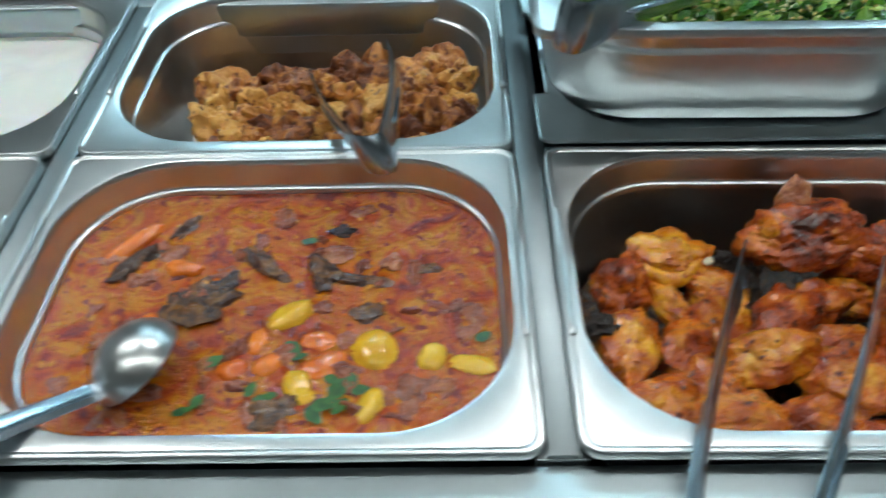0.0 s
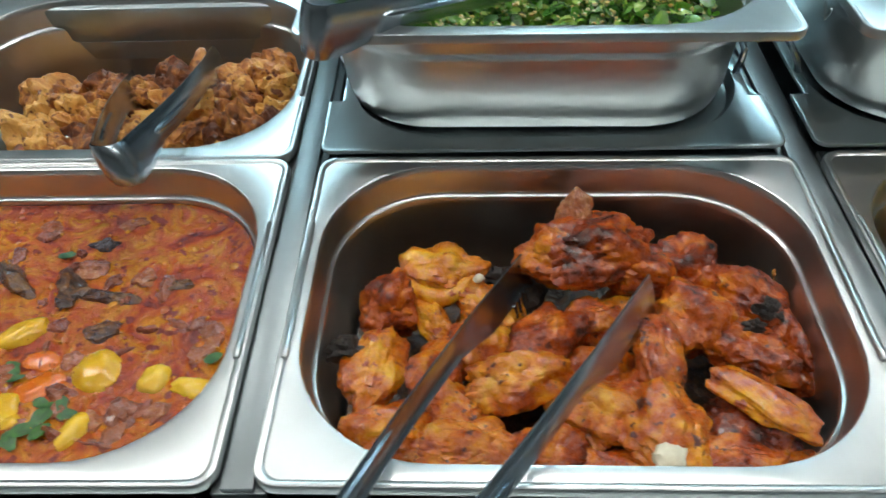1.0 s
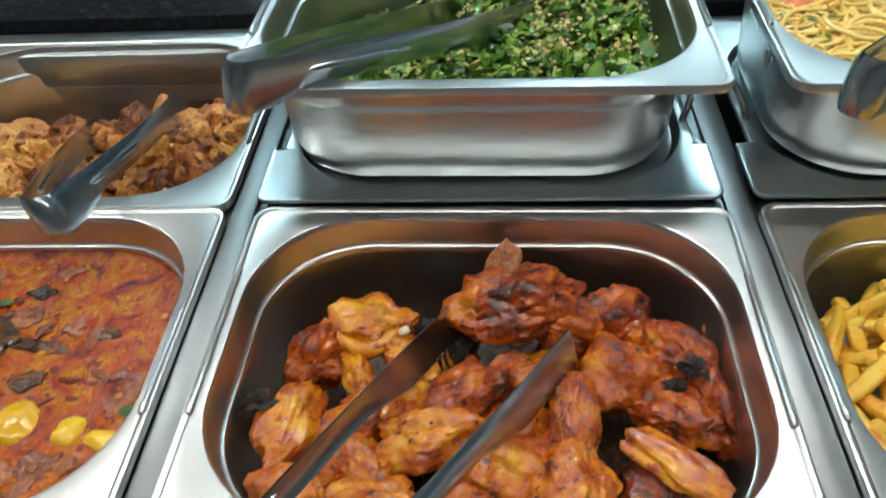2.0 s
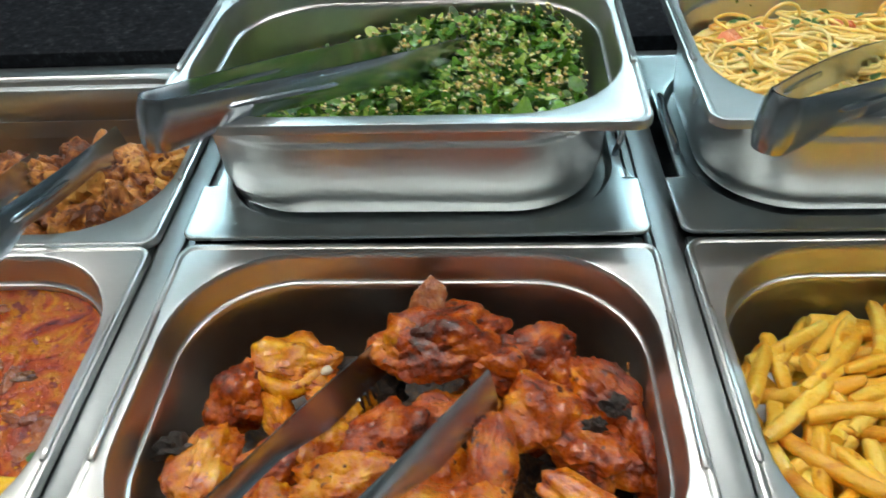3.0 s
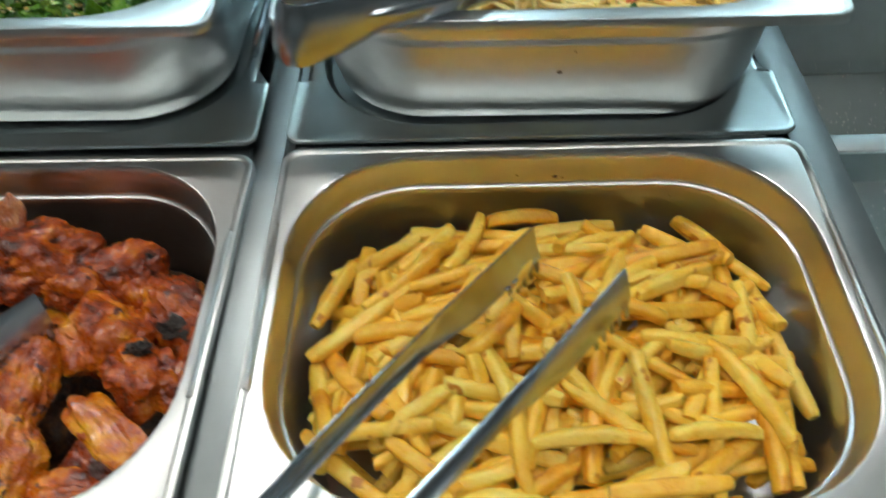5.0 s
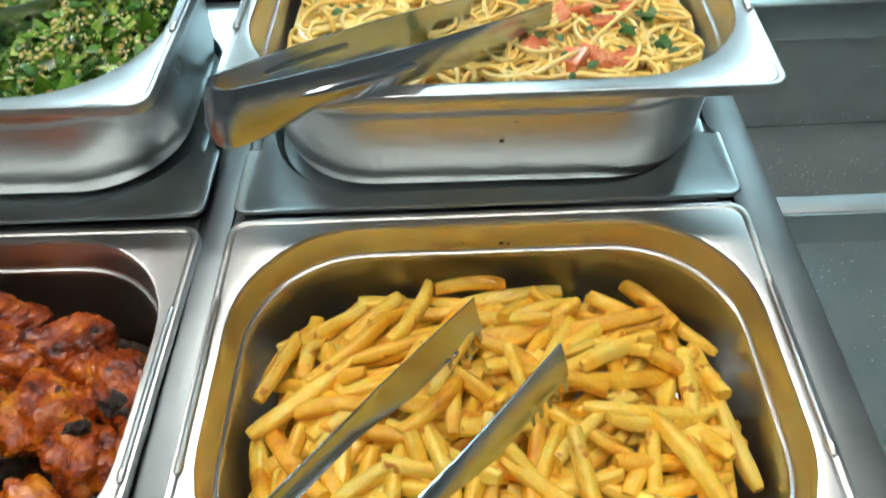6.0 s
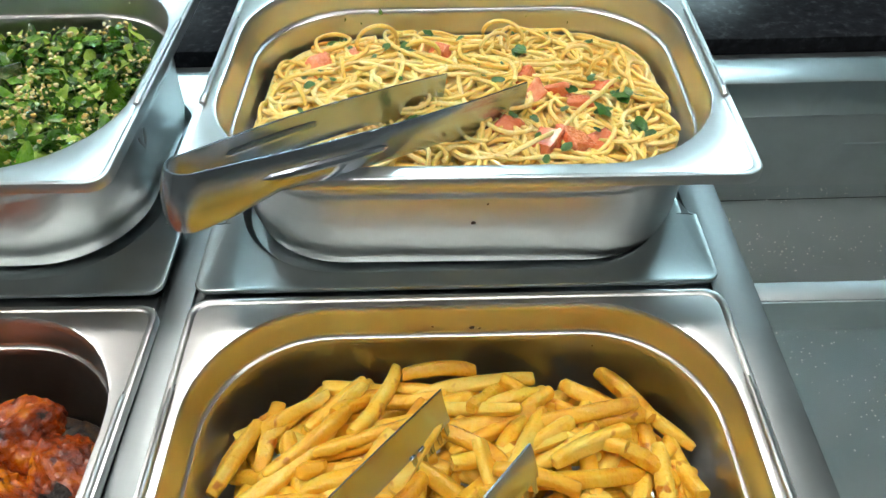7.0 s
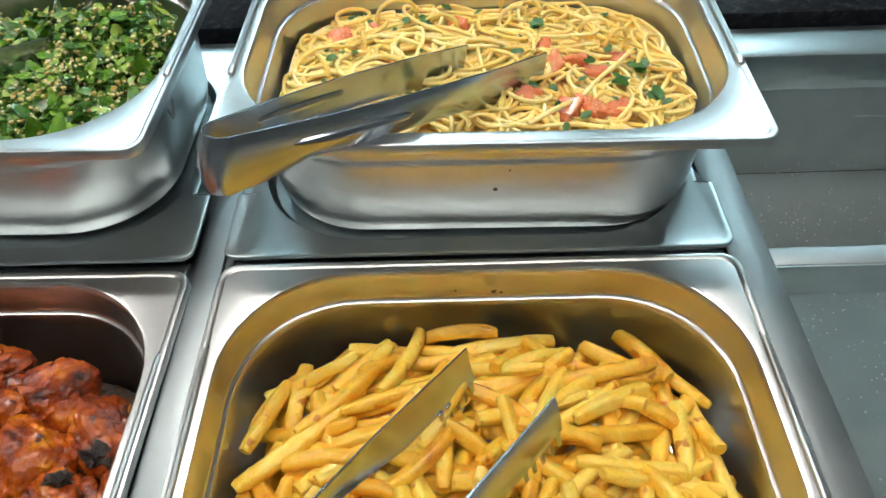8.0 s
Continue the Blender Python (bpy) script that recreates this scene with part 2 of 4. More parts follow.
def tube_bm(points, radius, sides=8, bm=None, ends=True):
    """A round tube along points; radius a number or one for each point."""
    bm = bm or bmesh.new()
    pts = [Vector(p) for p in points]
    rad = radius if isinstance(radius, (list, tuple)) else [radius] * len(pts)
    up = Vector((0, 0, 1))
    rows = []
    for k, p in enumerate(pts):
        d = (pts[min(k + 1, len(pts) - 1)] - pts[max(k - 1, 0)]).normalized()
        s = d.cross(up)
        if s.length < 1e-4:
            s = d.cross(Vector((1, 0, 0)))
        s.normalize()
        u = s.cross(d).normalized()
        rows.append([bm.verts.new(p + rad[k] * (math.cos(a) * s + math.sin(a) * u)) for a in (2 * math.pi * j / sides for j in range(sides))])
    for a, b in zip(rows, rows[1:]):
        for j in range(sides):
            bm.faces.new((a[j], b[j], b[(j + 1) % sides], a[(j + 1) % sides]))
    if ends:
        bm.faces.new(rows[0])
        bm.faces.new(list(reversed(rows[-1])))
    return bm


def lump_bm(sx, sy, sz, seed, rough=0.18, freq=1.6, fine=0.05, sub=4, taper=0.0, waist=0.0, facet=0.0):
    """A lump of food: a ball stretched to half sizes sx, sy, sz, dented at two scales."""
    bm = bmesh.new()
    bmesh.ops.create_icosphere(bm, subdivisions=sub, radius=1.0)
    o = Vector((seed * 3.17 % 50, seed * 7.31 % 50, seed * 1.93 % 50))
    for v in bm.verts:
        p = v.co.copy()
        d = 1 + rough * noise.noise(p * freq + o) * 1.6 + fine * noise.noise(p * freq * 4.3 + o) * 1.5 + fine * 0.6 * noise.noise(p * freq * 9 + o)
        if facet:
            d += facet * (abs(noise.noise(p * 2.2 + o * 2)) - 0.25)
        t = p.x
        k = 1 - taper * (t + 1) / 2
        if waist:
            k *= 1 - waist * math.exp(-((t - 0.35) / 0.3) ** 2)
        v.co = Vector((p.x * sx * d, p.y * sy * d * k, p.z * sz * d * k))
    return bm


def inside(x, y, inset=0.0, ox=0.1540, oy=0.1115, r=0.068):
    ox, oy, r = ox - inset, oy - inset, max(0.005, r - inset)
    dx, dy = abs(x) - (ox - r), abs(y) - (oy - r)
    if dx > 0 and dy > 0:
        return math.hypot(dx, dy) < r
    return abs(x) < ox and abs(y) < oy


# ---------------------------------------------------------------- room and counter
def structure(name, bm, material, label, category, smooth=False):
    return tagged(part(name, bm, material, None, "", smooth), label, category, kind="structure")


structure("floor", box_bm(-3.2, 4.2, -3.2, 4.2, -0.1, 0.0), TILE, "beige tiled floor of the canteen room", "floor")
structure("ceiling", box_bm(-3.2, 4.2, -3.2, 4.2, 2.7, 2.8), CEIL, "plain white painted ceiling above the counter", "ceiling")
# out of view; added this dark and this near to darken reflections in the granite
structure("wall_north", box_bm(-3.2, 4.2, 3.4, 3.55, 0, 2.7), SLATE, "unseen dark grey wall, added to keep the granite reflection dark", "wall")
structure("wall_south", box_bm(-3.2, 4.2, -3.35, -3.2, 0, 2.7), PLASTER, "plain pale grey wall of the room", "wall")
structure("wall_west", box_bm(-3.35, -3.2, -3.2, 4.2, 0, 2.7), PLASTER, "plain pale grey wall of the room", "wall")
structure("wall_east", box_bm(4.2, 4.35, -3.2, 4.2, 0, 2.7), PLASTER, "plain pale grey wall of the room", "wall")


def ceiling_or_fill_lamp(x, y, w=0.42, d=0.30):
    cool = y > 2
    if not cool:
        w, d = 1.2, 0.15
    lamp = thing("ceiling_or_fill_lamp", pose(x, y, 2.7), ("cold" if cool else "warm") + " white " + ("recessed ceiling light panel" if cool else "strip light on the ceiling, front row added as fill") + ", switched on", "ceiling lamp", "ceiling light panels" if cool else "ceiling strip lights")
    bm = bmesh.new()
    for a in ((-w / 2 - 0.02, -w / 2, -d / 2 - 0.02, d / 2 + 0.02), (w / 2, w / 2 + 0.02, -d / 2 - 0.02, d / 2 + 0.02), (-w / 2, w / 2, -d / 2 - 0.02, -d / 2), (-w / 2, w / 2, d / 2, d / 2 + 0.02)):
        box_bm(*a, -0.025, 0.0, bm=bm)
    part("frame", bm, CEIL, lamp)
    part("diffuser", box_bm(-w / 2, w / 2, -d / 2, d / 2, -0.018, -0.006), COOL if cool else SOFT if y > 0 else FILL, lamp, "glowing diffuser")


# the row at y -0.45 is unseen fill, added to brighten the food
for lamp_y, lamp_xs in ((0.91, (-1.36, 0.38)), (2.62, (-0.75, 0.55, 1.84)), (-0.45, (-1.0, 0.35, 1.7))):
    for lamp_x in lamp_xs:
        ceiling_or_fill_lamp(lamp_x, lamp_y)

X0, X1 = -1.25, 1.80        # the ends of the counter
WELL_BACK = 0.515
counter = thing("serving_counter", pose(0, 0, 0), "stainless steel bain-marie serving counter with open water wells", "counter")
counter["kind"] = "structure"
part("front_ledge", box_bm(X0, X1, -0.16, 0.004, 0.860, 0.888, 0.006), TABLE, counter, "smooth steel ledge along the front")
part("front_panel", box_bm(X0, X1, -0.14, -0.12, 0.02, 0.860), TABLE, counter)
part("rear_ledge", box_bm(X0, X1, WELL_BACK, 0.566, 0.855, 0.8935, 0.004), TABLE, counter, "folded steel strip along the back")
part("well_back_wall", box_bm(X0, X1, WELL_BACK + 0.001, WELL_BACK + 0.004, 0.74, 0.856), WELL, counter)
part("well_front_wall", box_bm(X0, X1, 0.0005, 0.0035, 0.74, 0.859), WELL, counter)
part("well_floor", box_bm(X0, X1, 0.004, WELL_BACK, 0.735, 0.74), WELL_FLOOR, counter)
part("well_end", box_bm(X0, X0 + 0.003, 0.004, WELL_BACK, 0.741, 0.892), TABLE, counter)
part("well_end", box_bm(X1 - 0.003, X1, 0.004, WELL_BACK, 0.741, 0.892), TABLE, counter)
for k, (a, b) in enumerate(((-1.119, -1.089), (-0.751, -0.721), (-0.383, -0.353), (-0.015, 0.015), (0.353, 0.383), (0.722, 0.751), (1.089, 1.119), (1.457, 1.487))):
    part("divider_ledge", box_bm(a, b, 0.0045, WELL_BACK - 0.0005, 0.868, 0.8890, 0.001), DULL, counter)
    inner = 0.006 if k != 5 else 0.0
    part("divider_bar", box_bm(a + inner, b - inner, 0.0045, WELL_BACK - 0.0005, 0.8892, 0.8940, 0.0012), DULL, counter)
for a, b in ((-1.089, -0.751), (-0.721, -0.383), (-0.353, -0.015), (0.015, 0.353), (0.383, 0.722), (0.751, 1.089), (1.119, 1.457)):
    part("cross_bar", box_bm(a + 0.0005, b - 0.0005, 0.2615, 0.279, 0.868, 0.8915, 0.002), DULL, counter)
    part("bar_web", box_bm(a + 0.0005, b - 0.0005, 0.2605, 0.2617, 0.862, 0.8905), TABLE, counter)
bm = bmesh.new()
bmesh.ops.create_grid(bm, x_segments=40, y_segments=8, size=0.5)
for v in bm.verts:
    v.co = Vector((X0 + 0.004 + (v.co.x + 0.5) * (X1 - X0 - 0.008), 0.005 + (v.co.y + 0.5) * (WELL_BACK - 0.0055), 0.773))
tagged(part("water", bm, WATER), "clear still hot water in the steel well", "water", kind="structure")

granite = thing("granite_worktop", pose(0, 0, 0), "polished black granite worktop behind the steel counter", "worktop")
granite["kind"] = "structure"
part("slab", box_bm(X0, X1, 0.5685, 1.25, 0.880, 0.907, 0.003), GRANITE, granite)
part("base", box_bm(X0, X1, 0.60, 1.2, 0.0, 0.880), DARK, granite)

# ---------------------------------------------------------------- pans
OX, OY, OR = 0.1618, 0.1195, 0.080
SET = 0.003         # the opening sits this far behind the middle of the rim


def pan_bm(depth):
    w = 0.0012
    side = ()
    prof = []
    # outer skin from the bottom up
    for inset, z in ((0.024, -depth - w), (0.0115, -depth + 0.004), (0.0080, -depth + 0.018), (0.0050, -0.033), (0.0044, -0.0295), (0.0022, -0.0265), (0.0012, -0.023), (-0.0004, -0.006), (-0.003, -0.0036)):
        prof.append((OX - inset + w, OY - inset + w, OR - inset + w, z, SET))
    for inset, z in ((0.0022, -0.0036), (0.0018, -0.0062), (0.0, -0.0062), (0.0, -0.0012), (0.0008, 0.0002), (0.0022, 0.0005), (0.0040, 0.0002), (0.0052, -0.0009)):
        prof.append((0.1740 - inset, 0.1325 - inset, 0.013 - inset * 0.6, z, 0.0))
    for inset, z in ((-0.0030, -0.0009), (-0.0012, -0.0014), (-0.0002, -0.0030), (0.0006, -0.0065), (0.0018, -0.0230), (0.0022, -0.0248), (0.0030, -0.0260), (0.0046, -0.0268), (0.0052, -0.0282), (0.0056, -0.0315), (0.0085, -depth + 0.019), (0.0108, -depth + 0.010), (0.0150, -depth + 0.003), (0.024, -depth)):
        prof.append((OX - inset, OY - inset, OR - inset * 0.8, z, SET))
    bm = bmesh.new()
    loft(bm, [([(x, y + s) for x, y in ring_points(hx, hy, r, 10, side)], z) for hx, hy, r, z, s in prof])
    bmesh.ops.recalc_face_normals(bm, faces=bm.faces)
    return bm


def bead_bm():
    """A pressed stacking ridge that ends in a rounded knob."""
    return tube_bm([(0, -0.0585, -0.0010), (0, -0.0575, 0.0004), (0, -0.054, 0.0012), (0, -0.049, 0.0004), (0, 0.050, 0.0004), (0, 0.0555, -0.0002), (0, 0.0570, -0.0016)],
                   [0.0006, 0.0022, 0.0027, 0.0020, 0.0020, 0.0018, 0.0006], 8)


pan_mesh = {}
bead_mesh = {}


def serving_pan(m, label, group="pans in the counter", depth=0.117):
    """A half-size steel pan with its rolled rim, shoulder and two stacking ridges."""
    pan = thing("serving_pan", m, label, "food pan", group)
    if depth not in pan_mesh:
        for store, name, bm in ((pan_mesh, "body", pan_bm(depth)), (bead_mesh, "stacking_ridge", bead_bm())):
            ob = part(name, bm, PAN)
            store[depth] = ob.data
            bpy.data.objects.remove(ob)
    share("body", pan_mesh[depth], pan, Matrix())
    for s in (-1, 1):
        share("stacking_ridge", bead_mesh[depth], pan, pose(s * 0.1697, 0.006, 0.0))
        # the slot is a solid sliver, its shaded hollow only coloured on
        bm = box_bm(-0.0014, 0.0014, -0.0035, 0.0035, -0.0006, 0.00015, 0.0005)
        ob = part("ridge_slot", bm, DARK, pan)
        ob.matrix_basis = pose(s * 0.1697, 0.0625, -0.0009)
    return pan


COL = {"z": -1.5 * PITCH, "a": -0.5 * PITCH, "b": 0.5 * PITCH, "c": 1.5 * PITCH}
FRONT, BACK = 0.1345, 0.4005
pan_stew = serving_pan(pose(COL["a"], FRONT, RIM), "steel pan full of red vegetable stew with a ladle")
pan_meat = serving_pan(pose(COL["a"], BACK, RIM), "steel pan half full of fried meat chunks")
pan_chicken = serving_pan(pose(COL["b"], 0.1325, RIM, 0, 0, -0.7), "steel pan of roast chicken pieces over sauce coloured dark for shade")
pan_fries = serving_pan(pose(COL["c"], FRONT, RIM), "steel pan heaped with golden french fries")
pan_cream = serving_pan(pose(COL["z"], BACK, RIM), "steel pan filled with thick white sauce")
pan_side = serving_pan(pose(COL["z"], FRONT, RIM), "steel pan beside the stew, nearly empty")
pan_greens = serving_pan(pose(0.1770, 0.4105, TOP_ROW, 0, 0, -1.0), "raised steel pan of chopped green leaves standing on a lid", "raised pans standing on lids", 0.098)
pan_pasta = serving_pan(pose(0.5595, 0.4045, TOP_ROW, 0, 0, -0.8), "raised steel pan of spaghetti standing on a lid", "raised pans standing on lids", 0.098)


def pan_lid(m):
    """A dished lid, cut away along the middle of both sides for the pan's grips."""
    lid = thing("pan_lid", m, "flat dished steel pan lid carrying a raised pan", "lid", "lids under the raised pans")
    side = (-0.068, -0.0665, 0.0665, 0.068)

    def cut(hx, hy, r):
        return [(x - math.copysign(0.0105, x) if abs(y) < 0.0668 and abs(x) > 0.1 and abs(x) > hx - 0.0004 else x, y) for x, y in ring_points(hx, hy, r, 10, side)]
    rings = [(cut(0.1735, 0.1320, 0.010), -0.0005), (cut(0.1740, 0.1325, 0.010), 0.0010), (cut(0.1735, 0.1320, 0.010), 0.0024), (cut(0.1720, 0.1305, 0.009), 0.0028), (cut(0.1700, 0.1285, 0.008), 0.0022)]
    for inset, z in ((-0.001, 0.0020), (0.001, 0.0014), (0.004, -0.0050), (0.006, -0.0068), (0.012, -0.0072)):
        rings.append((ring_points(OX - 0.005 - inset, OY - 0.0015 - inset, OR - inset, 10, side), z))
    bm = bmesh.new()
    loft(bm, rings, False, True)
    rows = loft(bm, [(cut(0.1735, 0.1320, 0.010), -0.0006), (ring_points(OX - 0.003, OY + 0.001, OR, 10, side), -0.0008), (ring_points(OX - 0.009, OY - 0.005, OR, 10, side), -0.0085)], False, True)
    bmesh.ops.recalc_face_normals(bm, faces=bm.faces)
    part("plate", bm, LID, lid)
    for s in (-1, 1):
        grip = [(s * 0.1585, -0.035, 0.002), (s * 0.1615, -0.034, 0.012), (s * 0.1645, -0.028, 0.019), (s * 0.1655, 0.0, 0.021), (s * 0.1645, 0.028, 0.019), (s * 0.1615, 0.034, 0.012), (s * 0.1585, 0.035, 0.002)]
        part("wire_grip", tube_bm(grip, 0.0028, 8), TONG, lid)
    return lid


pan_lid(pose(COL["b"], BACK + 0.003, RIM))
pan_lid(pose(COL["c"], BACK + 0.003, RIM))

# ---------------------------------------------------------------- tongs and ladle


def tongs(end, tip_a, tip_b, label, tall=(0.030, 0.022, 0.030), gap=0.017, lean=0.0, teeth=5):
    """Sprung steel tongs: one bent strip with a channelled section, an embossed rib on each arm, comb teeth at the tips."""
    end, tip_a, tip_b = Vector(end), Vector(tip_a), Vector(tip_b)
    mid = (tip_a + tip_b) / 2
    ax = (mid - end).normalized()
    up = Vector((0, 0, 1))
    up = (up - ax * up.dot(ax)).normalized()
    sd = up.cross(ax).normalized()
    if sd.dot(tip_a - tip_b) < 0:
        sd = -sd
    up = (up + sd * lean).normalized()
    # the ends are given along the straight upper edge
    end, tip_a, tip_b = (p - up * tall[1] / 2 for p in (end, tip_a, tip_b))
    ob = thing("tongs", Matrix.Translation(end), label, "tongs", "serving tongs")
    path, tallness = [], []
    n = 16
    sa, sb = end + sd * gap / 2 + ax * gap * 0.6, end - sd * gap / 2 + ax * gap * 0.6
    for k in range(n + 1):
        s = 1 - k / n
        p = sa.lerp(tip_a, s) + sd * 0.006 * math.sin(math.pi * s)
        path.append(p)
        tallness.append(s)
    for k in range(1, 8):
        a = math.pi * k / 8
        path.append(end + ax * gap * 0.6 + sd * math.cos(a) * gap / 2 * 1.05 - ax * math.sin(a) * gap * 0.6)
        tallness.append(0.0)
    for k in range(n + 1):
        s = k / n
        p = sb.lerp(tip_b, s) - sd * 0.006 * math.sin(math.pi * s)
        path.append(p)
        tallness.append(s)

    def tall_at(s):
        if s < 0.18:
            return tall[0] + (tall[1] - tall[0]) * (s / 0.18) ** 1.5
        if s < 0.72:
            return tall[1]
        return tall[1] + (tall[2] - tall[1]) * min(1, (s - 0.72) / 0.06)
    bm = bmesh.new()
    rows = []
    last = len(path) - 1
    for k, p in enumerate(path):
        d = (path[min(k + 1, last)] - path[max(k - 1, 0)]).normalized()
        out = d.cross(up).normalized()
        # outward is away from the middle line
        foot = end + ax * (p - end).dot(ax) + ax * 0.004
        if out.dot(p - foot) < 0:
            out = -out
        h = tall_at(tallness[k]) / 2
        s = tallness[k]
        curve = 0.0026 if s < 0.72 else 0.0010
        row = []
        for layer in (1, -1):
            vs = [-1, -0.9, -0.55, 0, 0.55, 0.9, 1]
            if layer < 0:
                vs = vs[::-1]
            for v in vs:
                w = curve * (1 - abs(v) ** 3) + (0.0006 if layer > 0 else -0.0006)
                drop = h - tall[1] / 2
                row.append(bm.verts.new(p - end + up * (v * h - drop) + out * (w - curve * 0.5)))
        rows.append(row)
    for a, b in zip(rows, rows[1:]):
        c = len(a)
        for j in range(c):
            bm.faces.new((a[j], a[(j + 1) % c], b[(j + 1) % c], b[j]))
    bm.faces.new(rows[0])
    bm.faces.new(list(reversed(rows[-1])))
    bmesh.ops.recalc_face_normals(bm, faces=bm.faces)
    part("bent_strip", bm, TONG, ob)
    for tip, base, sign in ((tip_a, sa, 1), (tip_b, sb, -1)):
        d = (tip - base).normalized()
        out = sd * sign
        line = [base.lerp(tip, s) + out * (0.006 * math.sin(math.pi * s) + 0.0016) - end for s in (0.14, 0.16, 0.25, 0.35, 0.46, 0.48)]
        part("embossed_rib", tube_bm(line, [0.0006, 0.0026, 0.0030, 0.0030, 0.0026, 0.0006], 8), TONG, ob)
        hang = tall[2] / 2 + (tall[2] - tall[1]) * 0.5
        for j in range(teeth):
            bm = box_bm(-0.0023, 0.0023, -0.0006, 0.0006, -0.010, 0.001, 0.0005, 1)
            for v in bm.verts:
                if v.co.z < -0.004:
                    v.co.x *= 0.55
            tooth = part("tooth", bm, TONG, ob)
            x = d
            zz = (up - d * up.dot(d)).normalized()
            yy = zz.cross(x)
            rot = Matrix((x, yy, zz)).transposed().to_4x4()
            tooth.matrix_basis = Matrix.Translation(tip - d * (0.004 + 0.0075 * j) - up * (hang - 0.0008) - end) @ rot
    return ob


tongs((0.020, -0.145, 0.968), (0.238, 0.157, 0.888), (0.160, 0.199, 0.868), "long steel serving tongs resting in the roast chicken", (0.030, 0.016, 0.026), 0.022, -0.40)
tongs((0.333, -0.115, 0.943), (0.588, 0.143, 0.920), (0.541, 0.188, 0.906), "long steel serving tongs resting in the french fries", (0.030, 0.015, 0.024), 0.026, -0.34)
tongs((-0.117, 0.212, 0.955), (-0.122, 0.473, 0.876), (-0.200, 0.453, 0.862), "steel serving tongs resting on the fried meat", (0.031, 0.021, 0.028), 0.022, -0.3)
tongs((0.021, 0.262, 1.026), (0.223, 0.453, 0.968), (0.165, 0.470, 0.966), "long steel serving tongs lying across the pan of greens", (0.036, 0.024, 0.034), 0.022)
tongs((0.405, 0.235, 1.033), (0.604, 0.381, 0.986), (0.549, 0.401, 0.982), "long steel serving tongs lying across the spaghetti", (0.036, 0.024, 0.034), 0.022)


def ladle(bowl, grip):
    bowl, grip = Vector(bowl), Vector(grip)
    ob = thing("ladle", Matrix.Translation(bowl), "steel soup ladle standing in the red stew", "ladle")
    bm = bmesh.new()
    rows = []
    for shell, order in ((1.0, range(8)), (0.95, range(7, -1, -1))):
        for k in order:
            a = radians(90 * k / 7)
            r, z = 0.033 * math.sin(a) * shell, -0.026 * math.cos(a) * shell
            rows.append([(math.cos(t) * max(r, 0.0004), math.sin(t) * max(r, 0.0004), z) for t in (2 * math.pi * j / 28 for j in range(28))])
    made = [[bm.verts.new(p) for p in r] for r in rows]
    for a, b in zip(made, made[1:]):
        for j in range(28):
            bm.faces.new((a[j], a[(j + 1) % 28], b[(j + 1) % 28], b[j]))
    cup = part("bowl", bm, PAN, ob)
    cup.matrix_basis = Matrix.Translation((0, 0, 0.006)) @ Vector((0.55, -0.12, -0.82)).to_track_quat("Z", "Y").to_matrix().to_4x4() @ Matrix.Scale(0.96, 4)
    d = (grip - bowl)
    side = Vector((-d.y, d.x, 0)).normalized()
    bm = bmesh.new()
    rows = []
    for k in range(15):
        s = k / 14
        p = d * (0.10 + 0.9 * s) + Vector((0, 0, 0.012 * math.sin(math.pi * s)))
        w = 0.0085 + 0.005 * s
        rows.append([bm.verts.new(p + side * (w * a) + Vector((0, 0, z))) for a, z in ((-1, 0.0), (-0.6, 0.0026), (0, 0.0014), (0.6, 0.0026), (1, 0.0), (0.6, -0.002), (0, -0.003), (-0.6, -0.002))])
    for a, b in zip(rows, rows[1:]):
        for j in range(8):
            bm.faces.new((a[j], a[(j + 1) % 8], b[(j + 1) % 8], b[j]))
    bm.faces.new(rows[0])
    bm.faces.new(list(reversed(rows[-1])))
    bmesh.ops.recalc_face_normals(bm, faces=bm.faces)
    part("handle", bm, TONG, ob)


ladle((-0.258, 0.078, 0.876), (-0.449, -0.138, 0.962))

# ---------------------------------------------------------------- food


def sheet_bm(z, amp, seed, step=0.004, inset=0.0, swell=0.0):
    """A level filling of a pan, cut to the pan's rounded outline, gently uneven."""
    bm = bmesh.new()
    hx, hy, r = OX - 0.0058 - inset, OY - 0.0058 - inset, OR - 0.005
    n = 26
    prev = None
    for k in range(n, 0, -1):
        f = k / n
        ring = []
        for x, y in ring_points(hx * f, hy * f, r * f, 14, ()):
            p = Vector((x * 40, y * 40, seed))
            edge = 0.0012 if k == n else 0.0
            ring.append(bm.verts.new((x, y + SET, z + amp * noise.noise(p) + amp * 0.5 * noise.noise(p * 3) + swell * (1 - f * f) + edge)))
        if prev:
            c = len(ring)
            for j in range(c):
                bm.faces.new((prev[j], prev[(j + 1) % c], ring[(j + 1) % c], ring[j]))
        prev = ring
    bm.faces.new(prev)
    return bm


# -- stew
rnd = random.Random(5)
STEW_Z = 0.8690 - RIM
stew = thing("vegetable_stew", pose(COL["a"], FRONT, RIM), "oily red stew with potatoes, carrots, dark vegetables and herbs", "stew")
part("broth", sheet_bm(STEW_Z, 0.0016, 3.3), BROTH, stew, "glossy orange-red oily broth")


def stew_piece(name, mat, x, y, sx, sy, sz, seed, rz, sink=0.5, rx=0, rough=0.2, fine=0.05, sub=3):
    ob = part(name, lump_bm(sx, sy, sz, seed, rough, 1.5, fine, sub), mat, stew)
    ob.matrix_basis = pose(x - COL["a"], y - FRONT, STEW_Z + sz * (1 - 2 * sink), rx, 0, rz)
    return ob


